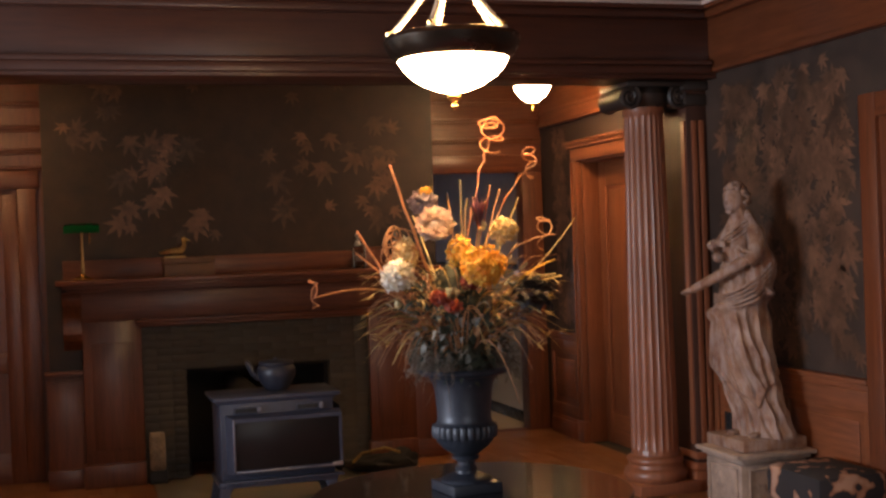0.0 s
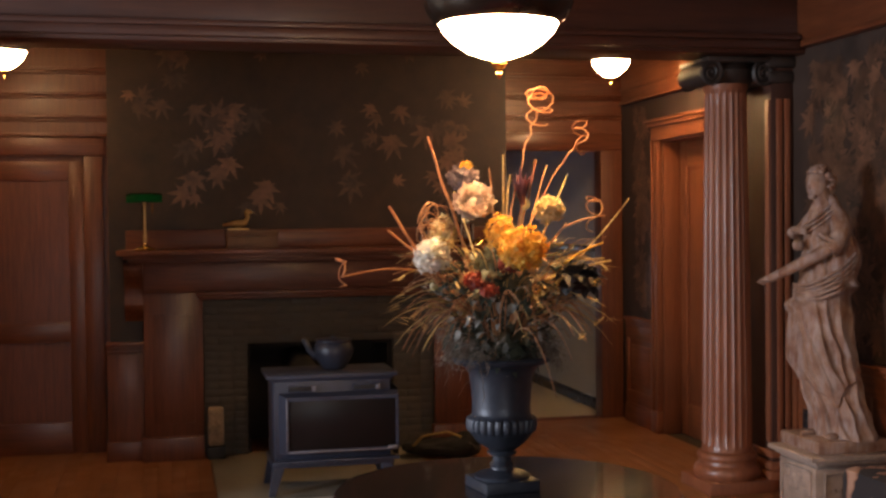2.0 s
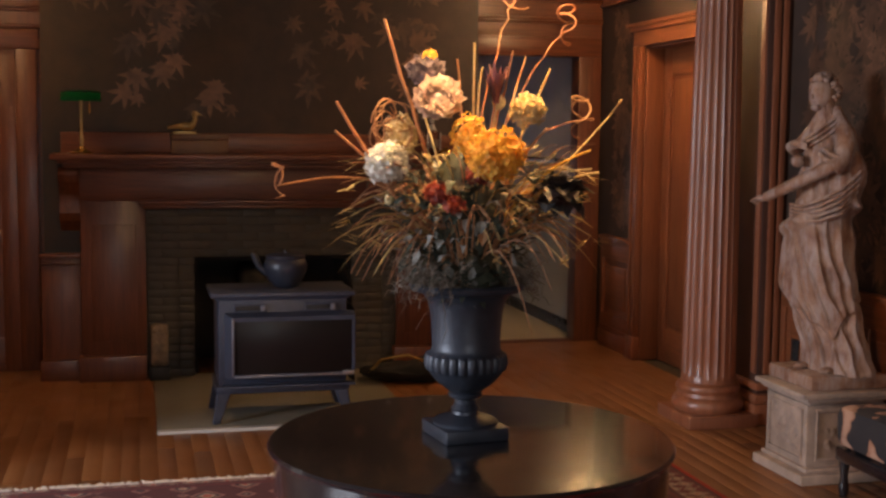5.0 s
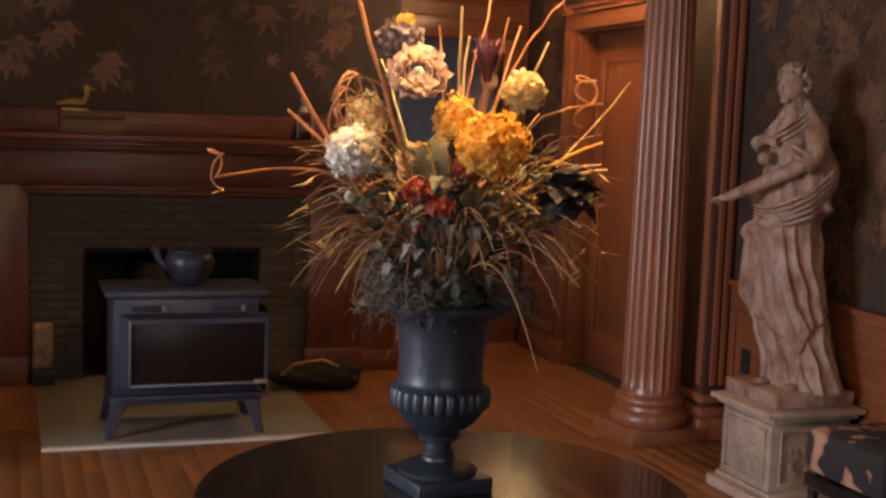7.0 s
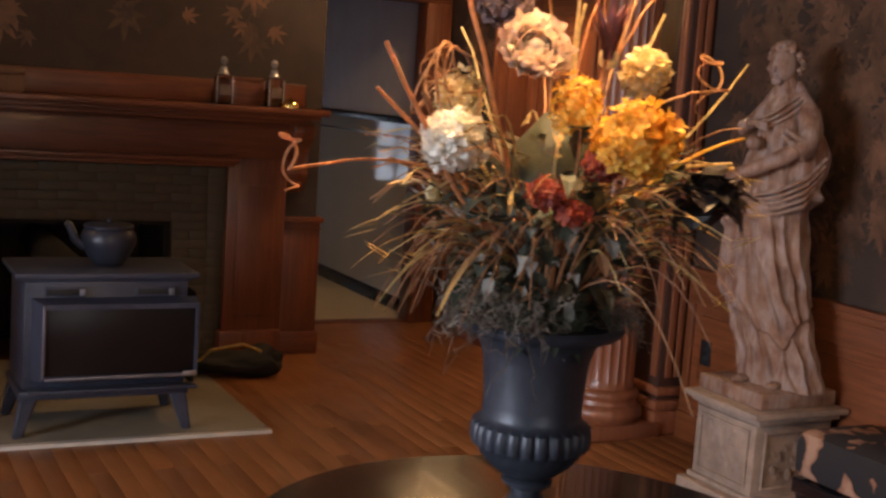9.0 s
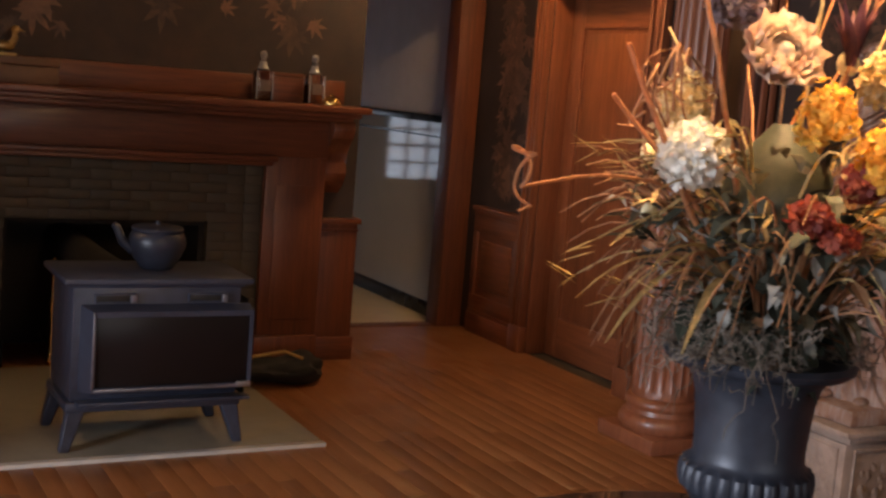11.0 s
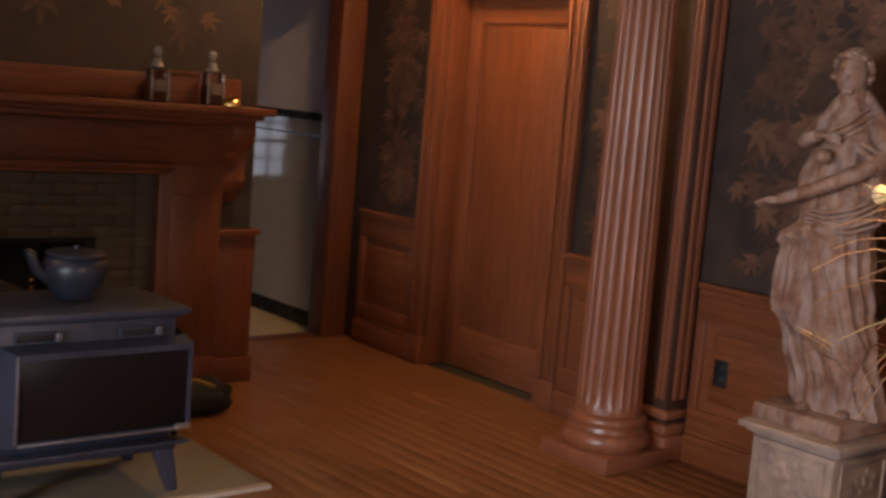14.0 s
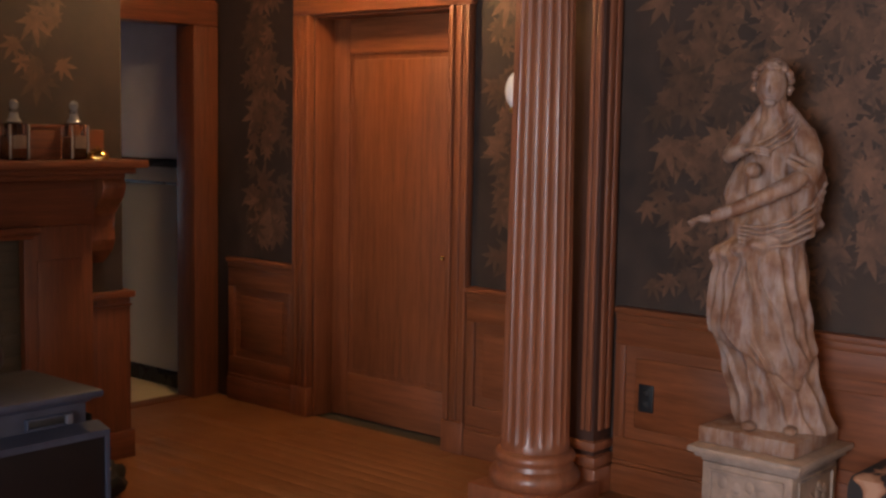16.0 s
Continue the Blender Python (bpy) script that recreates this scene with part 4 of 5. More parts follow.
part("body", bm, OLDBRASS, bird)
part("foot", box(-0.09, 0.05, -0.025, 0.025, 0, 0.014, 0.003), OLDBRASS, bird)


# Opaque pale colour that stands for bright glints on clear glass.
GLINT = plain("glint_glass", (0.22, 0.20, 0.18), 0.15, 0, 0.15, 30, 0.1, coat=0.8)


def decanter(at):
    d = thing("decanter", "square glass decanter of brown liquor with stopper", "bottle", at, group="decanters on the mantel")
    bm = bmesh.new()
    bm_box(bm, -0.042, 0.042, -0.042, 0.042, 0, 0.155, 0.01)
    bm_lathe(bm, [(0.03, 0.15), (0.018, 0.175), (0.016, 0.205), (0.024, 0.212)], 20)
    part("bottle", bm, GLASS, d)
    part("liquor", box(-0.034, 0.034, -0.034, 0.034, 0.008, 0.10, 0.006), LIQUOR, d, "dark brown liquor")
    part("stopper", lathe([(0.013, 0.205), (0.013, 0.215), (0.019, 0.226), (0.021, 0.24), (0.012, 0.254), (0.004, 0.257)], 18), GLINT, d, "glass stopper, highlight in its pale colour")
    part("neck_collar", lathe([(0.03, 0.158), (0.034, 0.163), (0.022, 0.18), (0.019, 0.2)], 18), GLINT, d)
    # Corner strips drawn as the bottle's edge highlights.
    for sx in (-1, 1):
        part("edge", box(sx * 0.043 - 0.004, sx * 0.043 + 0.004, -0.046, -0.038, 0.004, 0.15, 0.002), GLINT, d)
    part("label_band", box(-0.03, 0.03, -0.0455, -0.0425, 0.05, 0.105, 0.001), plain("faded_label", (0.13, 0.08, 0.055), 0.7), d)
    return d


dec = decanter((2.23, 8.27, SH))
copy_thing(dec, pose(2.515, 8.27, SH, 0, 0, 6))
b2 = thing("keepsake_box", "reddish wooden keepsake box between the decanters", "box", (2.37, 8.33, SH))
part("body", box(-0.085, 0.085, -0.045, 0.045, 0, 0.13, 0.004), WOOD_X, b2)
part("lid", box(-0.09, 0.09, -0.05, 0.05, 0.132, 0.152, 0.005), WOOD_X, b2)
br = thing("brass_bell", "low brass desk bell on the mantel shelf", "bell", (2.60, 8.22, SH))
part("dome", lathe([(0.05, 0), (0.052, 0.008), (0.045, 0.03), (0.025, 0.045), (0.006, 0.05)], 24), BRASS, br)
part("button", ball((0, 0, 0.055), 0.009, 1), BRASS, br)

out = thing("wall_outlet", "black outlet plate on the wainscot", "outlet", (X_R - 0.026, 6.25, 0.44))
part("plate", box(-0.008, 0, -0.037, 0.037, -0.06, 0.06, 0.003), OUTLET, out)
for z in (-0.025, 0.025):
    part("socket", box(-0.011, -0.007, -0.016, 0.016, z - 0.014, z + 0.014, 0.003), BLACK, out)

# ---- statue and pedestal ----
ped = thing("pedestal", "weathered stone pedestal with relief panels", "pedestal", (3.76, 5.55, 0))
part("base", boxes((-0.24, 0.24, -0.225, 0.225, 0, 0.05), (-0.205, 0.205, -0.205, 0.205, 0.05, 0.075), bev=0.01), CLAY, ped)
part("die", box(-0.195, 0.195, -0.18, 0.18, 0.075, 0.36, 0.006), CLAY, ped)
part("cap", boxes((-0.19, 0.19, -0.19, 0.19, 0.36, 0.375), (-0.21, 0.21, -0.21, 0.21, 0.375, 0.395), (-0.24, 0.24, -0.225, 0.225, 0.395, 0.42), bev=0.006), CLAY, ped)
rng = random.Random(4)
for a in (0, 90, 180, 270):
    bm = bmesh.new()
    for b in ((-0.15, 0.15, -0.189, -0.18, 0.10, 0.112), (-0.15, 0.15, -0.189, -0.18, 0.325, 0.337), (-0.15, -0.138, -0.189, -0.18, 0.112, 0.325), (0.138, 0.15, -0.189, -0.18, 0.112, 0.325)):
        bm_box(bm, *b, 0.003)
    for k in range(26):
        bm_ball(bm, (rng.uniform(-0.1, 0.1), -0.178, rng.uniform(0.14, 0.3)), rng.uniform(0.01, 0.026), 1, (1, 0.5, 1.2))
    bmesh.ops.rotate(bm, verts=bm.verts[:], cent=(0, 0, 0), matrix=Matrix.Rotation(radians(a), 3, "Z"))
    if a % 180:
        bmesh.ops.translate(bm, verts=bm.verts[:], vec=(math.copysign(0.015, bm.verts[:][0].co.x), 0, 0))
    part("relief_panel", bm, CLAY, ped)


def lerp_rows(rows, z):
    for a, b in zip(rows, rows[1:]):
        if z <= b[0]:
            s = (z - a[0]) / (b[0] - a[0])
            s = s * s * (3 - 2 * s)
            return [p + (q - p) * s for p, q in zip(a[1:], b[1:])]
    return rows[-1][1:]


# drapery folds of the skirt: (angle, z) at the top and at the foot, height, half width in degrees; -90 faces forward
FOLDS = (
    (-150, 0.74, -158, 0.10, 0.030, 9), (-133, 0.72, -142, 0.34, 0.020, 6), (-141, 0.36, -128, 0.08, 0.026, 8),
    (-120, 0.70, -124, 0.46, 0.016, 5), (-116, 0.44, -98, 0.20, 0.026, 6), (-104, 0.73, -112, 0.42, 0.022, 5),
    (-110, 0.34, -112, 0.08, 0.020, 6), (-96, 0.72, -76, 0.30, 0.022, 5), (-98, 0.40, -74, 0.16, 0.024, 5),
    (-82, 0.70, -52, 0.30, 0.016, 4), (-93, 0.20, -98, 0.07, 0.018, 6), (-60, 0.74, -36, 0.32, 0.024, 6),
    (-78, 0.16, -70, 0.07, 0.020, 6), (-38, 0.74, -22, 0.34, 0.022, 7), (-54, 0.18, -44, 0.07, 0.022, 7),
    (-34, 0.26, -24, 0.06, 0.026, 8), (-12, 0.70, 2, 0.08, 0.030, 9), (20, 0.70, 26, 0.08, 0.026, 9), (50, 0.72, 54, 0.08, 0.026, 10),
    (80, 0.72, 84, 0.08, 0.026, 10), (112, 0.72, 116, 0.08, 0.026, 10), (144, 0.72, 148, 0.08, 0.026, 10), (176, 0.72, 178, 0.10, 0.026, 10))


def turn_between(a, b):
    return (a - b + 180) % 360 - 180


def statue_mesh():
    """A draped standing figure as one plain mesh; it faces -y, its weight on one leg, and stands on its block."""
    bm = bmesh.new()
    rows = [  # z, half width, half depth, centre x, centre y
        (0.06, 0.172, 0.125, 0.060, 0.03), (0.14, 0.162, 0.112, 0.046, 0.022), (0.30, 0.162, 0.108, 0.010, 0.004), (0.46, 0.158, 0.110, -0.022, -0.012),
        (0.62, 0.150, 0.114, -0.036, -0.026), (0.72, 0.138, 0.114, -0.026, -0.034), (0.80, 0.122, 0.110, -0.012, -0.036), (0.90, 0.108, 0.096, 0.004, -0.034),
        (1.02, 0.108, 0.094, 0.012, -0.032), (1.12, 0.106, 0.086, 0.012, -0.03), (1.18, 0.092, 0.072, 0.010, -0.028), (1.222, 0.060, 0.054, 0.004, -0.033),
        (1.25, 0.046, 0.047, -0.002, -0.045), (1.31, 0.042, 0.046, -0.006, -0.055)]
    seg, n = 180, 190
    rings = []
    for k in range(n + 1):
        z = 0.06 + 1.25 * k / n
        w, d, cx, cy = lerp_rows(rows, z)
        ring = []
        for i in range(seg):
            deg = 360.0 * i / seg
            a = radians(deg)
            ca, sa = math.cos(a), math.sin(a)
            out = 0.0
            for a0, z0, a1, z1, high, wide in FOLDS:
                if z1 - 0.06 < z < z0 + 0.05:
                    f = (z0 - z) / (z0 - z1)
                    line = a0 + (a1 - a0) * max(0.0, min(1.0, f)) + 3.0 * math.sin(z * 17 + a0)
                    x = turn_between(deg, line) / (wide * (0.75 + 0.4 * max(0.0, min(1.0, f))))
                    ends = max(0.0, min(1.0, (z - z1 + 0.06) / 0.07)) * max(0.0, min(1.0, (z0 + 0.05 - z) / 0.09))
                    # a rounded crest with a steeper lee side
                    out += 0.8 * high * ends * math.exp(-(x * x) * (1.3 if x < 0 else 5.0)) * (0.8 + 0.35 * noise.noise((a0 * 0.1, z * 5, 1)))
            # overskirt: ends in a hem that dips in swags, thicker than the skirt under it
            hem = 0.335 + 0.06 * math.sin(a * 2 + 0.6) - 0.05 * math.exp(-(turn_between(deg, -50) / 20) ** 2) + 0.012 * math.sin(a * 9)
            out += 0.016 * max(0.0, min(1.0, (z - hem) / 0.012)) * max(0.0, min(1.0, (0.78 - z) / 0.06))
            # bent knee and thigh, and the smooth far thigh
            out += 0.036 * math.exp(-((z - 0.46) / 0.11) ** 2) * math.exp(-(turn_between(deg, -128) / 30) ** 2)
            out += 0.030 * math.exp(-((z - 0.50) / 0.13) ** 2) * math.exp(-(turn_between(deg, -62) / 17) ** 2)
            # hem trailing behind one foot
            out += 0.022 * math.exp(-((z - 0.06) / 0.10) ** 2) * math.exp(-(turn_between(deg, -8) / 34) ** 2)
            # belly and bust under the cloth
            out += 0.016 * math.exp(-((z - 0.80) / 0.07) ** 2) * math.exp(-(turn_between(deg, -92) / 40) ** 2)
            for side_a in (-62, -118):
                out += 0.024 * math.exp(-((z - 1.075) / 0.042) ** 2) * math.exp(-(turn_between(deg, side_a) / 17) ** 2)
            # cloak: a full curve down the back on one side, a hanging fall on the other
            out += 0.074 * math.exp(-((z - 0.96) / 0.15) ** 2) * math.exp(-(turn_between(deg, 18) / 42) ** 2)
            out += 0.075 * math.exp(-((z - 0.93) / 0.13) ** 2) * math.exp(-(turn_between(deg, 170) / 30) ** 2)
            out += 0.010 * max(0.0, min(1.0, (z - 0.80) / 0.05)) * max(0.0, min(1.0, (1.16 - z) / 0.05)) * math.sin(a * 7 + z * 24 + 2 * noise.noise((ca, sa, z * 4)))
            # rolled mantle slung round the hips, rising to the cloak side
            roll_z = 0.772 + 0.055 * math.cos(a - radians(10))
            out += 0.040 * math.exp(-((z - roll_z) / 0.035) ** 2) * (0.8 + 0.2 * math.sin(a * 11 + z * 90))
            out += 0.005 * noise.noise((ca * 3, sa * 3, z * 9)) + 0.0025 * noise.noise((ca * 9, sa * 9, z * 26))
            ring.append(bm.verts.new((cx + (w + out) * ca, cy + (d + out) * sa, z)))
        rings.append(ring)
    for p, q in zip(rings, rings[1:]):
        for i in range(seg):
            bm.faces.new((p[i], p[(i + 1) % seg], q[(i + 1) % seg], q[i]))
    bm.faces.new(rings[0][::-1])
    bm.faces.new(rings[-1])
    # head, short curls, plain features
    hc = Vector((-0.010, -0.064, 1.338))
    bm_ball(bm, hc, 0.068, 3, (0.80, 0.98, 1.2))
    bm_ball(bm, hc + Vector((0.004, -0.064, -0.012)), 0.009, 2, (0.8, 1.0, 1.9))
    bm_ball(bm, hc + Vector((0.004, -0.044, -0.060)), 0.024, 2, (1.1, 0.8, 0.7))
    bm_ball(bm, hc + Vector((0.004, -0.056, -0.040)), 0.010, 2, (1.5, 0.5, 0.45))
    for sx in (-1, 1):
        bm_ball(bm, hc + Vector((0.004 + sx * 0.022, -0.054, 0.018)), 0.014, 2, (1.5, 0.5, 0.35))
    rng = random.Random(2)
    for k in range(190):
        a, e = rng.uniform(0, 2 * math.pi), rng.uniform(-0.5, 1.5)
        p = Vector((math.cos(a) * math.cos(e) * 0.066, math.sin(a) * math.cos(e) * 0.076, math.sin(e) * 0.082))
        if p.y < -0.018 and p.z < 0.050:
            continue
        bm_ball(bm, hc + Vector((0, 0.008, 0.010)) + p, rng.uniform(0.009, 0.017), 2, (1, 1, 0.8))
    # shoulders
    bm_tube(bm, [(0.03, -0.02, 1.27), (0.065, -0.032, 1.225), (0.098, -0.03, 1.18), (0.118, -0.035, 1.09)], 0.026, 0.040, 14)
    bm_tube(bm, [(-0.03, -0.02, 1.27), (-0.058, -0.032, 1.222), (-0.085, -0.03, 1.175), (-0.11, -0.035, 1.10)], 0.026, 0.038, 14)
    # sleeved arm that crosses the waist, bare from the elbow, open hand
    bm_tube(bm, [(0.10, -0.03, 1.165), (0.135, -0.055, 1.10), (0.142, -0.095, 1.035), (0.125, -0.125, 1.005)], 0.048, 0.046, 16)
    bm_tube(bm, [(0.135, -0.10, 1.03), (0.09, -0.165, 0.985), (0.0, -0.208, 0.935), (-0.09, -0.23, 0.892), (-0.165, -0.24, 0.862)], 0.036, 0.022, 16)
    bm_ball(bm, (-0.188, -0.242, 0.855), 0.024, 2, (1.5, 0.9, 0.65))
    for k in range(4):
        bm_tube(bm, [(-0.205, -0.254 + k * 0.010, 0.856), (-0.232, -0.256 + k * 0.012, 0.848 - k * 0.004), (-0.250, -0.256 + k * 0.013, 0.838 - k * 0.005)], 0.008, 0.005, 7)
    # rolled cuff of the sleeve
    bm_tube(bm, [(0.150, -0.055, 1.00), (0.155, -0.12, 1.02), (0.120, -0.165, 1.045), (0.075, -0.150, 1.07)], 0.016, 0.012, 10)
    bm_tube(bm, [(0.165, -0.06, 1.03), (0.165, -0.115, 1.05), (0.130, -0.155, 1.07), (0.085, -0.14, 1.09)], 0.013, 0.010, 10)
    # other arm folded, hand laid on the breast, a round fruit under it
    bm_tube(bm, [(-0.085, -0.03, 1.165), (-0.128, -0.055, 1.11), (-0.142, -0.10, 1.085), (-0.115, -0.142, 1.095), (-0.075, -0.160, 1.108)], 0.042, 0.022, 14)
    bm_ball(bm, (-0.052, -0.163, 1.108), 0.021, 2, (1.7, 0.8, 0.6))
    for k in range(3):
        bm_tube(bm, [(-0.035, -0.172, 1.117 - k * 0.010), (-0.010, -0.172, 1.114 - k * 0.011), (0.012, -0.166, 1.108 - k * 0.011)], 0.007, 0.005, 7)
    bm_ball(bm, (-0.045, -0.168, 1.032), 0.030, 3)
    # collar folds falling from one shoulder to the breast
    for k in range(3):
        bm_tube(bm, [(0.07 + 0.014 * k, -0.055, 1.23 - 0.016 * k), (0.05 + 0.01 * k, -0.112, 1.19 - 0.022 * k), (0.01, -0.138, 1.155 - 0.024 * k), (-0.035, -0.142, 1.132 - 0.022 * k)], 0.009, 0.006, 8)
    # cloak edge and nested swags from the far shoulder round to the waist
    for k in range(5):
        dz = -0.030 * k
        bm_tube(bm, [(0.190 - 0.006 * k, -0.01, 0.99 + dz), (0.165, -0.10, 0.91 + dz * 0.9), (0.09, -0.158, 0.855 + dz * 0.75), (0.0, -0.178, 0.828 + dz * 0.6), (-0.085, -0.165, 0.832 + dz * 0.5)], 0.0085, 0.006, 9)
    # toes under the hem
    bm_ball(bm, (-0.03, -0.115, 0.078), 0.030, 2, (0.9, 1.5, 0.6))
    bm_ball(bm, (0.12, -0.105, 0.078), 0.030, 2, (0.9, 1.5, 0.6))
    # square block, its sides in line with the pedestal
    block = bmesh.new()
    bm_box(block, -0.19, 0.20, -0.215, 0.175, 0.0, 0.066, 0.012)
    bmesh.ops.rotate(block, verts=block.verts[:], cent=(0, 0, 0), matrix=Matrix.Rotation(radians(76), 3, "Z"))
    me = bpy.data.meshes.new("block")
    block.to_mesh(me)
    block.free()
    bm.from_mesh(me)
    return bm


st = new("statue", mesh_of("statue", statue_mesh(), STATUE))
st.matrix_world = pose(3.775, 5.592, 0.42, 0, 0, -76)
tagged(st, "weathered terracotta statue of a draped figure, on the pedestal", "statue")

# ---- footstool by the pedestal ----
def tapestry_build(t, b):
    n = noise_of(t, coords(t, (1, 1, 1)), 11, 2, 0.4)
    c = ramp(t, n, (0.0, (0.02, 0.018, 0.022)), (0.56, (0.02, 0.018, 0.022)), (0.58, (0.26, 0.12, 0.07)), (0.68, (0.4, 0.24, 0.17)))
    t.links.new(c, b.inputs["Base Color"])
    b.inputs["Roughness"].default_value = 0.9
    bump(t, b, noise_of(t, coords(t), 180, 2, 0.5), 0.4, 0.003)


TAPESTRY = material("tapestry", tapestry_build)
stool = thing("footstool", "low footstool in dark tapestry with peach figures", "footstool", (3.79, 4.96, 0))
bm = box(-0.2, 0.2, -0.24, 0.24, 0.22, 0.41, 0.05)
part("cushion", bm, TAPESTRY, stool)
part("rail", box(-0.19, 0.19, -0.23, 0.23, 0.16, 0.22, 0.006), BLACKWOOD, stool)
for sx in (-1, 1):
    for sy in (-1, 1):
        part("leg", lathe([(0.018, 0), (0.024, 0.04), (0.016, 0.09), (0.026, 0.16)], 14, (sx * 0.16, sy * 0.2, 0)), BLACKWOOD, stool)

# ---- flower arrangement in the urn ----
UZ = TZ + 0.41
flowers = thing("flower_arrangement", "dried and silk flower arrangement with twigs and grasses in the urn", "flowers", (1.53, 3.745, UZ))
rng = random.Random(11)


def petal_mat(name, dark, light, rough=0.7, thin=0.4):
    def build(t, b):
        c = ramp(t, island_of(t), (0.0, dark), (1.0, light))
        n = noise_of(t, coords(t), 60, 3, 0.6)
        c = mix(t, 1.0, c, ramp(t, n, (0.3, (0.7, 0.7, 0.7)), (0.7, (1.15, 1.15, 1.15))), "MULTIPLY")
        t.links.new(c, b.inputs["Base Color"])
        b.inputs["Roughness"].default_value = rough
        tr = t.nodes.new("ShaderNodeBsdfTranslucent")
        mx = t.nodes.new("ShaderNodeMixShader")
        mx.inputs[0].default_value = thin
        t.links.new(c, tr.inputs["Color"])
        t.links.new(b.outputs[0], mx.inputs[1])
        t.links.new(tr.outputs[0], mx.inputs[2])
        t.links.new(mx.outputs[0], t.nodes["Material Output"].inputs["Surface"])
    return material(name, build)


YELLOW = petal_mat("yellow_petals", (0.58, 0.24, 0.02), (0.88, 0.54, 0.08))
CREAMP = petal_mat("cream_petals", (0.66, 0.44, 0.16), (0.90, 0.78, 0.48))
WHITEP = petal_mat("white_petals", (0.76, 0.70, 0.60), (0.92, 0.88, 0.80))
ROSEP = petal_mat("dusty_rose_petals", (0.50, 0.32, 0.25), (0.88, 0.72, 0.56))
PURPLE = petal_mat("grey_purple_petals", (0.10, 0.075, 0.085), (0.24, 0.17, 0.18))
REDP = petal_mat("dark_red_petals", (0.16, 0.02, 0.015), (0.45, 0.09, 0.04))
BLACKLEAF = petal_mat("black_leaves", (0.008, 0.007, 0.008), (0.03, 0.022, 0.022), 0.45, 0.05)
FOLIAGE = petal_mat("dried_foliage", (0.045, 0.04, 0.024), (0.19, 0.15, 0.085))
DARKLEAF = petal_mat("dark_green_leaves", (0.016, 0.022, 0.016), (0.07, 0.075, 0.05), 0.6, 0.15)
SILVER = petal_mat("silvery_leaves", (0.20, 0.21, 0.19), (0.48, 0.46, 0.42))
STRAW = petal_mat("straw", (0.45, 0.29, 0.11), (0.75, 0.56, 0.25))
TWIG = petal_mat("orange_twig", (0.42, 0.17, 0.07), (0.65, 0.30, 0.13))
MOSS = petal_mat("grey_moss", (0.15, 0.115, 0.085), (0.38, 0.31, 0.25), 0.9)
RUST = petal_mat("rust_grass", (0.30, 0.13, 0.06), (0.62, 0.34, 0.17))


def leaf_blade(bm, base, tip, width, bend=0.0):
    """A folded, pointed leaf with a mid rib."""
    base, tip = Vector(base), Vector(tip)
    d = tip - base
    s = d.cross(Vector((0, 0, 1)))
    s = s.normalized() if s.length > 1e-5 else Vector((1, 0, 0))
    up = s.cross(d).normalized()
    mid, lefts, rights = [], [], []
    for f, w in ((0, 0.12), (0.3, 0.9), (0.6, 0.8), (1, 0.0)):
        c = base + d * f + up * bend * math.sin(f * math.pi)
        mid.append(bm.verts.new(c))
        lefts.append(bm.verts.new(c + s * width * w + up * width * 0.25 * w))
        rights.append(bm.verts.new(c - s * width * w + up * width * 0.25 * w))
    for i in range(3):
        bm.faces.new((mid[i], mid[i + 1], lefts[i + 1], lefts[i]))
        bm.faces.new((mid[i], rights[i], rights[i + 1], mid[i + 1]))


def floret(bm, at, n, size, petals, r):
    n = Vector(n).normalized()
    u = n.orthogonal().normalized()
    w = n.cross(u)
    a0 = r.uniform(0, 6.28)
    for k in range(petals):
        a = a0 + 2 * math.pi * k / petals
        d = u * math.cos(a) + w * math.sin(a)
        e = n.cross(d)
        c = Vector(at)
        v = [bm.verts.new(c + p) for p in (n * -0.2 * size, d * size * 0.6 + e * size * 0.45 + n * size * 0.12, d * size + n * size * r.uniform(0.0, 0.4), d * size * 0.6 - e * size * 0.45 + n * size * 0.12)]
        bm.faces.new(v)


def cluster(name, at, radius, mat, label, size=0.016, count=120, squash=0.85, seed=1):
    r = random.Random(seed)
    bm = bmesh.new()
    for k in range(count):
        z = 1 - 2 * (k + 0.5) / count
        a = k * 2.39996
        q = math.sqrt(1 - z * z)
        n = Vector((q * math.cos(a), q * math.sin(a), z))
        lump = 1 + 0.42 * noise.noise(n * 2.3 + Vector((seed, 0, 0)))
        p = Vector((n.x, n.y, n.z * squash)) * radius * lump * r.uniform(0.86, 1.05)
        floret(bm, Vector(at) + p, n + Vector((r.uniform(-.4, .4), r.uniform(-.4, .4), r.uniform(-.2, .4))), size * r.uniform(0.7, 1.2), 4, r)
    bm_ball(bm, at, radius * 0.72, 2, (1, 1, squash))
    return part(name, bm, mat, flowers, label, smooth=False)


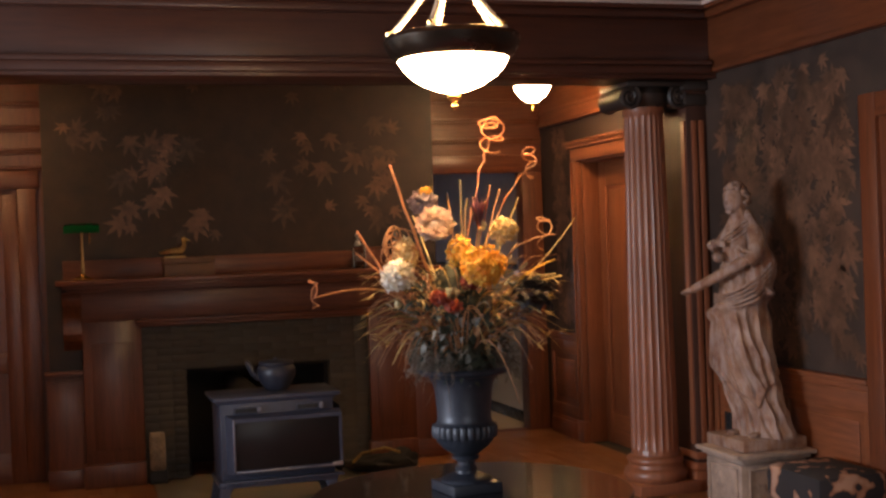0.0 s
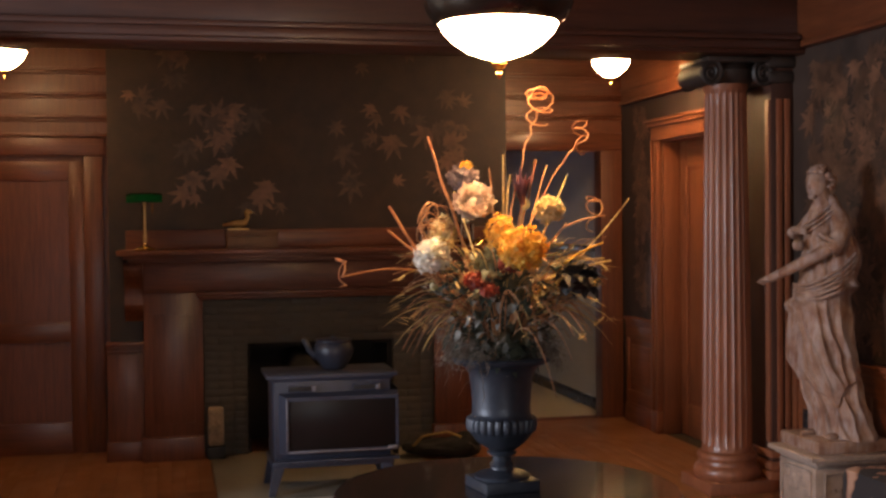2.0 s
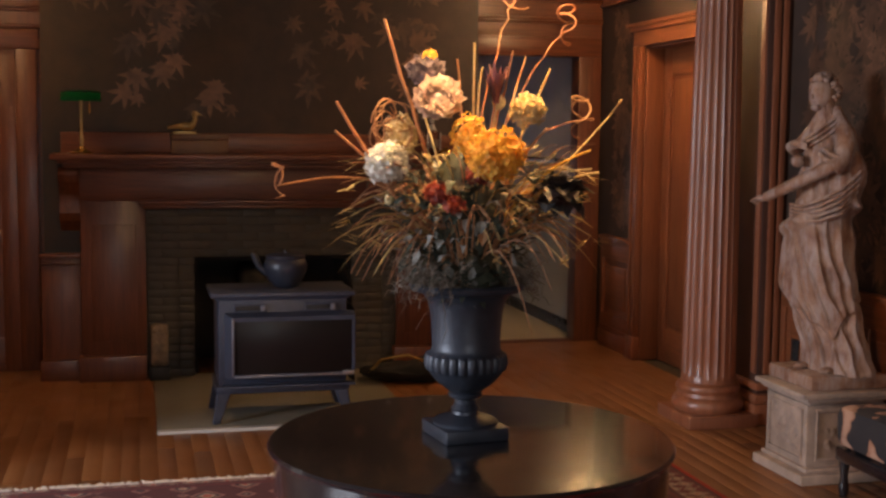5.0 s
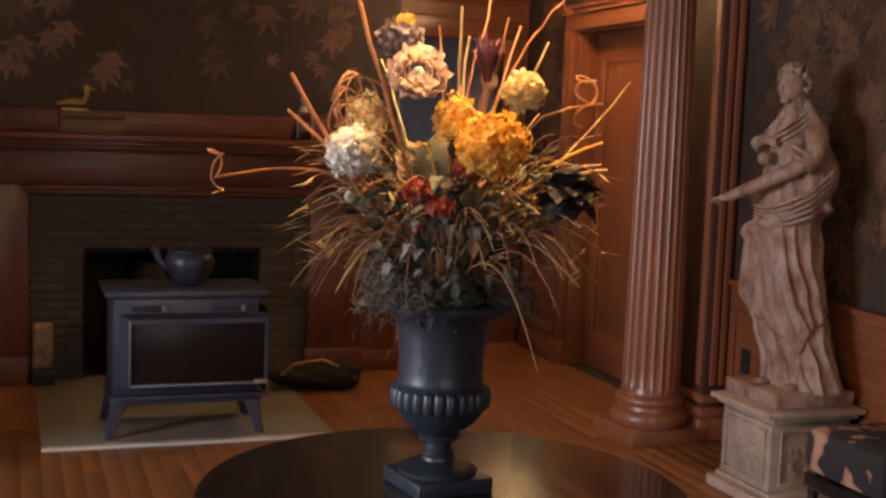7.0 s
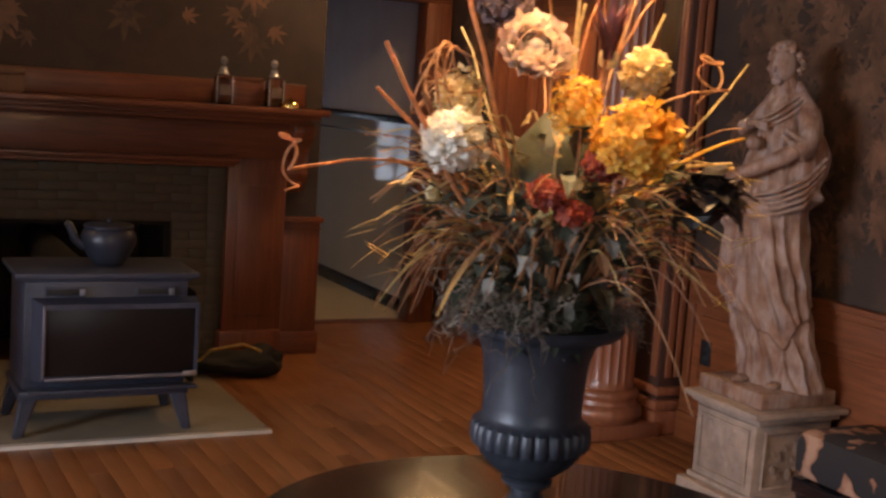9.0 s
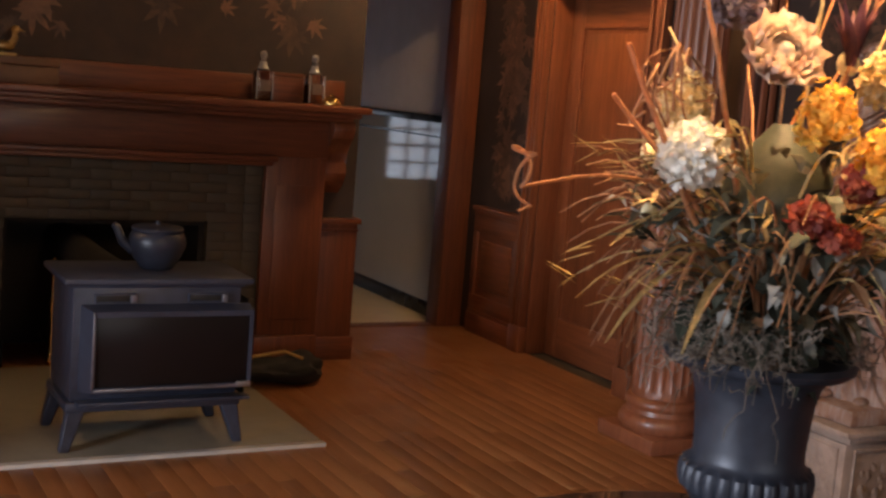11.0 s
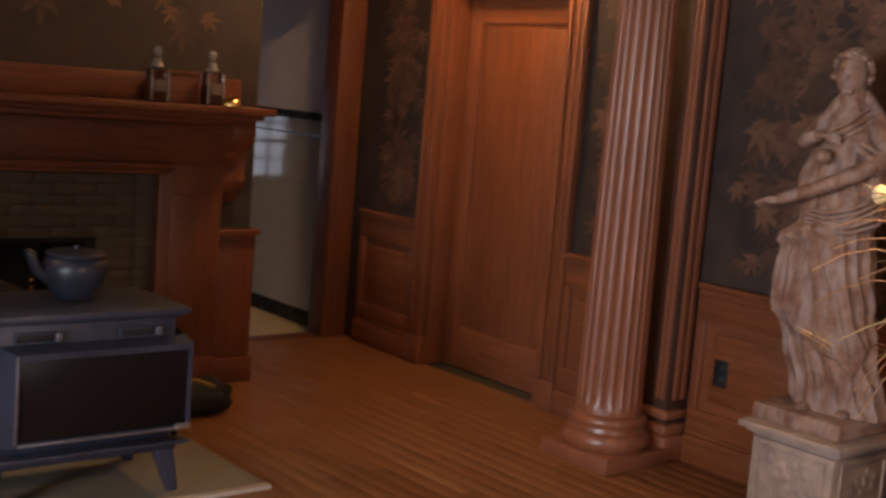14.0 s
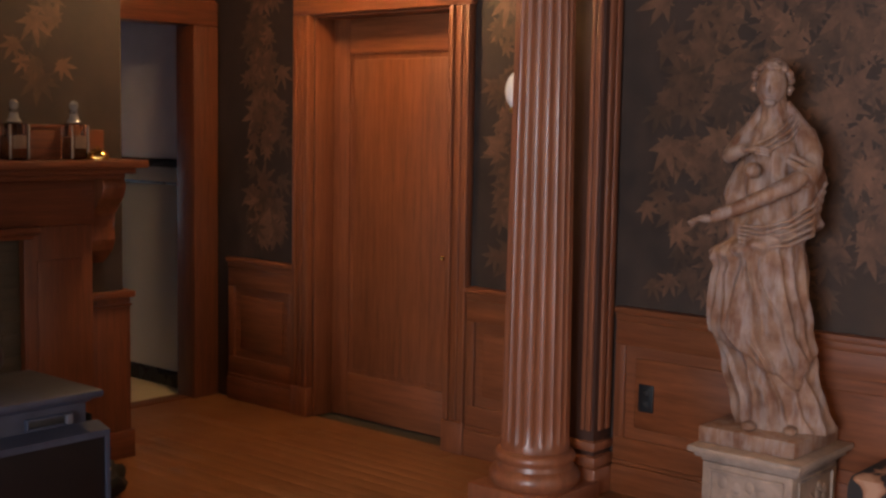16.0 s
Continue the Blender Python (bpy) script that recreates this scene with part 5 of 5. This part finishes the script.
def rose(at, radius, mat, label, axis=(0, -0.5, 0.7), seed=1):
    r = random.Random(seed)
    bm = bmesh.new()
    n = Vector(axis).normalized()
    u = n.orthogonal().normalized()
    w = n.cross(u)
    bm_ball(bm, Vector(at) + n * radius * 0.12, radius * 0.3, 2, (1, 1, 1))
    for layer in range(7):
        count = 3 + layer
        cup = radius * (0.20 + 0.12 * layer)
        lip = 0.22 + 0.17 * layer
        for k in range(count):
            a0 = 2 * math.pi * (k + 0.37 * layer) / count + r.uniform(-0.2, 0.2)
            span = 2 * math.pi / count * r.uniform(1.5, 1.9)
            top = lip + r.uniform(-0.12, 0.15)
            rows = []
            for i in range(6):
                s = i / 5
                th = 2.6 + (top - 2.6) * s
                line = []
                for j in range(7):
                    q = (j - 3) / 3
                    th2 = th + (0.16 * q * q + 0.07 * math.sin(9 * q + 3 * k + layer)) * s
                    a = a0 + 0.5 * span * q * (0.55 + 0.45 * math.sin(math.pi * min(1, 0.25 + 0.6 * s)))
                    d = u * math.cos(a) + w * math.sin(a)
                    wave = 1 + 0.09 * math.sin(7 * q + k * 2 + layer) * s
                    rr = cup * wave * (1 + (0.10 + 0.06 * layer) * max(0, s - 0.65) / 0.35 * (1 - 0.4 * abs(q)))
                    line.append(bm.verts.new(Vector(at) + d * rr * math.sin(th2) + n * rr * math.cos(th2) * 0.9))
                rows.append(line)
            for p, q in zip(rows, rows[1:]):
                for j in range(6):
                    bm.faces.new((p[j], p[j + 1], q[j + 1], q[j]))
    return part("bloom", bm, mat, flowers, label)


def bent(p0, p1, sag, n=8, wob=0.0, seed=0):
    r = random.Random(seed)
    p0, p1 = Vector(p0), Vector(p1)
    return [p0.lerp(p1, i / n) + Vector((wob * r.uniform(-1, 1), wob * r.uniform(-1, 1), sag * math.sin(math.pi * i / n))) for i in range(n + 1)]


# blooms
cluster("bloom", (0.0, -0.26, 0.368), 0.064, YELLOW, "golden yellow hydrangea head", 0.019, 150, 0.9, 1)
cluster("bloom", (-0.03, -0.12, 0.415), 0.045, YELLOW, "small yellow flower head", 0.014, 70, 1.1, 2)
cluster("bloom", (0.15, -0.06, 0.485), 0.040, CREAMP, "cream flower head", 0.018, 80, 0.9, 3)
cluster("bloom", (-0.235, -0.06, 0.345), 0.050, WHITEP, "white hydrangea head", 0.02, 130, 0.9, 4)
cluster("bloom", (-0.175, 0.05, 0.412), 0.040, CREAMP, "tan dried flower head", 0.017, 80, 1.2, 5)
rose((-0.105, -0.085, 0.508), 0.053, ROSEP, "dusty rose cabbage rose", (-0.25, -0.80, 0.52), 6)
cluster("bloom", (-0.115, 0.02, 0.588), 0.046, PURPLE, "grey-purple dried head", 0.02, 60, 0.75, 7)
cluster("bloom_tip", (-0.105, 0.015, 0.628), 0.018, YELLOW, "yellow tip", 0.012, 20, 0.8, 8)
cluster("bloom", (-0.14, -0.22, 0.275), 0.03, REDP, "small dark red flower", 0.018, 26, 0.7, 9)
cluster("bloom", (-0.02, -0.2, 0.325), 0.035, REDP, "small dark red flower", 0.018, 30, 0.7, 10)
cluster("bloom", (-0.10, -0.235, 0.245), 0.025, REDP, "small rust red flower", 0.016, 22, 0.7, 12)
for k, (p, r0) in enumerate((((0.07, -0.05, 0.505), 0.019), ((0.004, 0.364, 0.325), 0.015), ((-0.20, 0.08, 0.24), 0.014))):
    part("seed_pod", ball(p, r0, 2, (1, 1, 1.15)), CREAMP, flowers, "pale round seed pod")
    part("pod_stem", tube(bent((0, 0, 0.1), p, 0.02), 0.003), STRAW, flowers)

# black leaf cluster
bm = bmesh.new()
for k in range(64):
    a, e = rng.uniform(0, 6.28), rng.uniform(-0.8, 1.2)
    n = Vector((math.cos(a) * math.cos(e), math.sin(a) * math.cos(e), math.sin(e)))
    c = Vector((0.184, -0.222, 0.265))
    leaf_blade(bm, c + n * 0.02, c + n * rng.uniform(0.06, 0.09) + Vector((0.01, 0, -0.01)), rng.uniform(0.024, 0.038), 0.014)
part("dark_bloom", bm, BLACKLEAF, flowers, "nearly black leaf cluster", smooth=False)

# upright burgundy bud of narrow leaves
BURGUNDY = petal_mat("burgundy_leaves", (0.07, 0.022, 0.030), (0.20, 0.07, 0.075), 0.6, 0.2)
bm = bmesh.new()
for k in range(14):
    a = k * 2.4
    base = Vector((0.055 + 0.008 * math.cos(a), -0.07 + 0.008 * math.sin(a), 0.50))
    leaf_blade(bm, base, base + Vector((0.030 * math.cos(a), 0.030 * math.sin(a), rng.uniform(0.07, 0.12))), 0.011, 0.006)
part("leaf_bud", bm, BURGUNDY, flowers, "upright burgundy leaf bud", smooth=False)
part("bud_stem", tube(bent((0.01, -0.01, 0.12), (0.055, -0.07, 0.51), 0.01), 0.003), TWIG, flowers)

# foliage mass
for name, mat, count, lab, zr, rr, ln in (("foliage", FOLIAGE, 260, "dried olive foliage", (0.07, 0.35), (0.05, 0.215), 0.075), ("dark_leaves", DARKLEAF, 230, "dark green broad leaves", (0.0, 0.30), (0.09, 0.20), 0.085),
                                          ("silver_leaves", SILVER, 170, "silvery leaves", (-0.02, 0.24), (0.12, 0.225), 0.06), ("rust_leaves", RUST, 110, "rust leaves", (0.02, 0.32), (0.08, 0.19), 0.06)):
    bm = bmesh.new()
    for k in range(count):
        a, z = rng.uniform(0, 6.28), rng.uniform(*zr)
        r0 = rng.uniform(*rr) * (0.38 + 0.77 * min(1, max(0, z) / 0.2))
        b = Vector((r0 * math.cos(a), r0 * math.sin(a), z))
        d = Vector((math.cos(a), math.sin(a), rng.uniform(-0.9, 0.8))) + Vector((rng.uniform(-.9, .9), rng.uniform(-.9, .9), 0))
        leaf_blade(bm, b, b + d.normalized() * rng.uniform(0.5, 1.1) * ln, rng.uniform(0.12, 0.26) * ln, rng.uniform(-0.014, 0.02))
    tagged(part(name, bm, mat, flowers, lab, smooth=False), kind="stuff")
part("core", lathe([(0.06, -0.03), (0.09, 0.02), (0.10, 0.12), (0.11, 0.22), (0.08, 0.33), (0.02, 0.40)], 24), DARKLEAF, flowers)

# straight twigs and blades
for k, (tip, r0, m, sag) in enumerate((((-0.235, 0.0, 0.72), 0.008, TWIG, 0.0), ((-0.365, -0.05, 0.50), 0.008, TWIG, -0.05), ((-0.37, -0.02, 0.425), 0.007, TWIG, 0.02),
                                       ((0.0, -0.05, 0.66), 0.006, STRAW, 0.0), ((0.03, -0.02, 0.60), 0.006, STRAW, 0.03), ((-0.03, 0.0, 0.62), 0.005, RUST, 0.02), ((0.10, -0.08, 0.64), 0.005, TWIG, 0.03),
                                       ((0.16, 0.0, 0.63), 0.006, RUST, 0.02), ((0.24, 0.02, 0.60), 0.006, STRAW, 0.02), ((0.45, 0.02, 0.52), 0.004, STRAW, -0.01),
                                       ((0.34, -0.10, 0.32), 0.007, STRAW, 0.05), ((0.30, -0.14, 0.33), 0.006, STRAW, 0.06), ((0.28, -0.2, 0.38), 0.006, YELLOW, 0.05), ((-0.28, 0.1, 0.3), 0.006, TWIG, 0.03),
                                       ((-0.1, 0.2, 0.55), 0.005, STRAW, 0.02), ((0.1, 0.22, 0.5), 0.005, TWIG, 0.02), ((0.26, 0.1, 0.44), 0.005, RUST, 0.04))):
    base = Vector((tip[0] * 0.15, tip[1] * 0.15, 0.12))
    part("twig", tube(bent(base, tip, sag, 8, 0.004, k), r0 * 0.75, r0 * 0.5, 6), m, flowers)

# broad dried straw leaves hanging out low on one side
for k, (a, l, h, drop) in enumerate(((3.16, 0.29, 0.06, 0.10), (3.30, 0.27, 0.04, 0.14), (3.45, 0.25, 0.10, 0.08), (3.6, 0.22, 0.02, 0.12), (6.05, 0.26, 0.05, 0.16), (5.8, 0.24, 0.12, 0.10))):
    bm = bmesh.new()
    d = Vector((math.cos(a), math.sin(a), 0))
    sv = Vector((-d.y, d.x, 0.25))
    rows = []
    for i in range(9):
        f = i / 8
        c = d * (0.10 + l * f) + Vector((0, 0, 0.13 + h * f + 0.05 * math.sin(f * 2.6) - drop * f * f))
        w = 0.0105 * math.sin(math.pi * (0.12 + 0.86 * f)) + 0.0005
        rows.append([bm.verts.new(c - sv * w), bm.verts.new(c + Vector((0, 0, -0.35 * w))), bm.verts.new(c + sv * w)])
    for p, q in zip(rows, rows[1:]):
        for j in range(2):
            bm.faces.new((p[j], p[j + 1], q[j + 1], q[j]))
    bmesh.ops.solidify(bm, geom=bm.faces[:], thickness=0.0008)
    part("straw_leaf", bm, STRAW, flowers, "broad dried straw leaf")

# curling vines
def vine(path_end, start, radius, turns, seed):
    pts = bent(start, path_end, 0.04, 12, 0.006, seed)
    c = Vector(path_end)
    r = random.Random(seed)
    for i in range(1, 40):
        f = i / 39
        a = f * turns * 2 * math.pi
        rad = radius * (0.45 + 0.55 * abs(math.sin(f * 5 + seed)))
        pts.append(c + Vector((rad * math.sin(a), rad * 0.6 * math.cos(a * 0.8 + seed) - rad * 0.4, 0.05 * math.sin(f * 4.5) + rad * (1 - math.cos(a)) * 0.5)))
    return tube(pts, 0.003, 0.0022, 5)


part("curly_vine", vine((0.13, 0.0, 0.80), (0.02, 0, 0.4), 0.045, 4.2, 1), TWIG, flowers, "curling orange vine")
part("curly_vine", vine((0.27, 0.0, 0.70), (0.1, 0.05, 0.4), 0.028, 3.5, 2), TWIG, flowers, "curling orange vine")
part("curly_vine", vine((-0.515, -0.02, 0.282), (-0.1, 0, 0.24), 0.017, 2.6, 3), TWIG, flowers, "curling orange vine")
part("curly_vine", vine((0.30, -0.05, 0.46), (0.1, 0.0, 0.3), 0.03, 3.0, 4), RUST, flowers, "curling rust vine")
bm = bmesh.new()
for k in range(17):
    c = Vector((-0.205 + rng.uniform(-.03, .03), 0.05 + rng.uniform(-.05, .05), 0.435 + rng.uniform(-.03, .03)))
    rad, a0 = rng.uniform(0.025, 0.06), rng.uniform(0, 6.28)
    u = Vector((rng.uniform(-1, 1), rng.uniform(-1, 1), rng.uniform(-1, 1))).normalized()
    w = u.orthogonal().normalized()
    bm_tube(bm, [c + (u * math.cos(a0 + i * 0.45) + w * math.sin(a0 + i * 0.45)) * rad for i in range(10)], 0.0028, 0.0018, 4)
tagged(part("curly_tendril", bm, RUST, flowers, "ball of curled rust tendrils", smooth=False), kind="stuff")

# arching grasses round the rim, and grey moss
bm = bmesh.new()
for tuft in range(11):
    ta = 2 * math.pi * tuft / 11 + rng.uniform(-0.25, 0.25)
    th, tl = rng.uniform(0.0, 0.25), rng.uniform(0.18, 0.31)
    for k in range(11):
        a = ta + rng.gauss(0, 0.16)
        l, h = tl * rng.uniform(0.6, 1.1), th + rng.gauss(0, 0.06)
        d = Vector((math.cos(a), math.sin(a), 0))
        side_v = Vector((-d.y, d.x, 0)) * rng.uniform(-0.1, 0.1)
        pts = []
        drop = rng.uniform(0.02, 0.16)
        for i in range(8):
            f = i / 7
            pts.append(d * (0.09 + l * f) + side_v * f * f + Vector((0, 0, 0.08 + h * f + 0.12 * math.sin(f * 2.4) - drop * f * f)))
        bm_tube(bm, pts, 0.0030, 0.0010, 4)
tagged(part("grass_blade", bm, RUST, flowers, "arching rust grasses", smooth=False), kind="stuff")
bm = bmesh.new()
for k in range(46):
    a = rng.uniform(0, 2 * math.pi)
    l, h = rng.uniform(0.18, 0.36), rng.uniform(-0.02, 0.3)
    d = Vector((math.cos(a), math.sin(a), 0))
    tip = d * l + Vector((0, 0, 0.1 + h))
    base = d * 0.1 + Vector((0, 0, 0.12 + h * 0.5))
    bm_tube(bm, bent(base, tip, 0.05, 6), 0.0028, 0.0014, 4)
    for j in range(3):
        leaf_blade(bm, tip + Vector((0, 0, -0.01 * j)), tip + d * 0.05 + Vector((rng.uniform(-.02, .02), rng.uniform(-.02, .02), rng.uniform(-0.04, 0.02))), 0.005)
tagged(part("straw_blade", bm, STRAW, flowers, "pale straw ears", smooth=False), kind="stuff")
bm = bmesh.new()
clumps = [(a + rng.uniform(-0.2, 0.2), rng.uniform(0.4, 1.0)) for a in (3.3, 4.0, 5.7, 0.3, 1.6, 2.5)]
for k in range(650):
    ca, heavy = rng.choice(clumps)
    a, z = ca + rng.gauss(0, 0.24), rng.uniform(0.0, 0.09)
    r0 = rng.uniform(0.10, 0.185)
    p = Vector((r0 * math.cos(a), r0 * math.sin(a), z))
    pts = [p]
    long = rng.random() < 0.45 * heavy
    for i in range(6):
        p = p + Vector((rng.uniform(-.013, .013) + 0.004 * math.cos(a), rng.uniform(-.013, .013) + 0.004 * math.sin(a), rng.uniform(-.03, 0.006) if long else rng.uniform(-.014, .012)))
        if p.z < 0.02 and math.hypot(p.x, p.y) < 0.165:
            p.z = 0.02
        pts.append(p.copy())
    bm_tube(bm, pts, 0.0014, 0.0007, 3)
tagged(part("moss_strand", bm, MOSS, flowers, "grey moss over the urn's rim", smooth=False), kind="stuff")

# ---- printed leaves on the wallpaper ----
def maple_leaf(bm, c, u, w, n, size, turn, r):
    """A flat seven-pointed leaf of paper-thin print."""
    lobes = ((0, 1.0), (42, 0.92), (88, 0.72), (135, 0.42), (-135, 0.42), (-88, 0.72), (-42, 0.92))
    pts = []
    order = sorted(lobes)
    for i, (a, l) in enumerate(order):
        a2 = order[(i + 1) % len(order)][0]
        if a2 <= a:
            a2 += 360
        pts += [(a - 12, l * 0.6), (a, l), (a + 12, l * 0.6), ((a + a2) / 2, 0.34)]
    cen = bm.verts.new(c)
    vs = []
    for a, l in pts:
        t = radians(a + turn)
        vs.append(bm.verts.new(c + (u * math.sin(t) + w * math.cos(t)) * l * size * r.uniform(0.92, 1.05)))
    for i in range(len(vs)):
        bm.faces.new((cen, vs[i], vs[(i + 1) % len(vs)]))


def print_leaves(parent, org, u, w, n, wide, high, density, seed):
    r = random.Random(seed)
    bm = bmesh.new()
    for k in range(int(wide * high * density)):
        cx, cz = r.uniform(0.08, wide - 0.08), r.uniform(0.1, high - 0.1)
        for j in range(r.choice((1, 2, 3, 4))):
            x, z = cx + r.gauss(0, 0.09), cz + r.gauss(0, 0.09)
            size = r.uniform(0.07, 0.16)
            if size < x < wide - size and size < z < high - size:
                maple_leaf(bm, org + u * x + w * z + n * r.uniform(0.0008, 0.004), u, w, n, size, r.gauss(180, 55), r)
    ob = part("leaf_print", bm, LEAFPRINT, parent, "lighter printed maple leaves", smooth=False)
    tagged(ob, kind="stuff")


ZV = Vector((0, 0, 1))
WP0, WPH = DADO + 0.03, BEAM_Z - DADO
print_leaves(wall_east, Vector((X_R, 4.89, WP0)), Vector((0, 1, 0)), ZV, Vector((-1, 0, 0)), 1.51, WPH, 72, 1)
print_leaves(wall_east, Vector((X_R, 1.9, WP0)), Vector((0, 1, 0)), ZV, Vector((-1, 0, 0)), 1.86, WPH, 60, 2)
print_leaves(wall_east, Vector((X_R, 6.83, WP0)), Vector((0, 1, 0)), ZV, Vector((-1, 0, 0)), 0.42, WPH, 80, 3)
print_leaves(wall_east, Vector((X_R, 8.50, WP0)), Vector((0, 1, 0)), ZV, Vector((-1, 0, 0)), 0.52, WPH, 55, 4)
# Same paper, printed sparser to imitate the shade on the breast.
print_leaves(wall_breast, Vector((BX0, Y_B, 1.56)), Vector((1, 0, 0)), ZV, Vector((0, -1, 0)), BX1 - BX0, CEIL - 1.6, 9, 5)
print_leaves(wall_breast, Vector((BX1, Y_B, WP0)), Vector((0, 1, 0)), ZV, Vector((1, 0, 0)), 0.74, CEIL - WP0, 20, 6)

# ---- floor planks ----
rng = random.Random(21)
PW = 0.085
plank_meshes = {}


def plank_data(l):
    if l not in plank_meshes:
        plank_meshes[l] = mesh_of("plank", box(-PW / 2 + 0.0003, PW / 2 - 0.0003, 0, l - 0.0008, -0.012, 0.0, 0.0006), PLANK)
    return plank_meshes[l]


rest = bmesh.new()
x = X_W + PW / 2
while x < X_R:
    y = Y_S - rng.choice((0.0, 0.5, 0.9, 1.3))
    while y < 9.2:
        l = rng.choice((1.6, 2.0, 2.4, 2.8))
        far = y + l < 4.2 or x < -0.85
        l2 = min(l, 9.2 - y)
        if far or l2 < l:
            bm_box(rest, x - PW / 2 + 0.0006, x + PW / 2 - 0.0006, max(y, Y_S), y + l2 - 0.0012, -0.012, 0.0)
        else:
            ob = new("plank", plank_data(l))
            ob.parent = floor
            ob.location = (x, y, 0)
        y += l
    x += PW
PLANKREST = wood("oak_plank_joined", (0.205, 0.078, 0.025), (0.28, 0.112, 0.039), "Y", 0.42, coat=0.12)
ob = part("plank_rest", rest, PLANKREST, floor, smooth=False)
tagged(ob, kind="stuff")
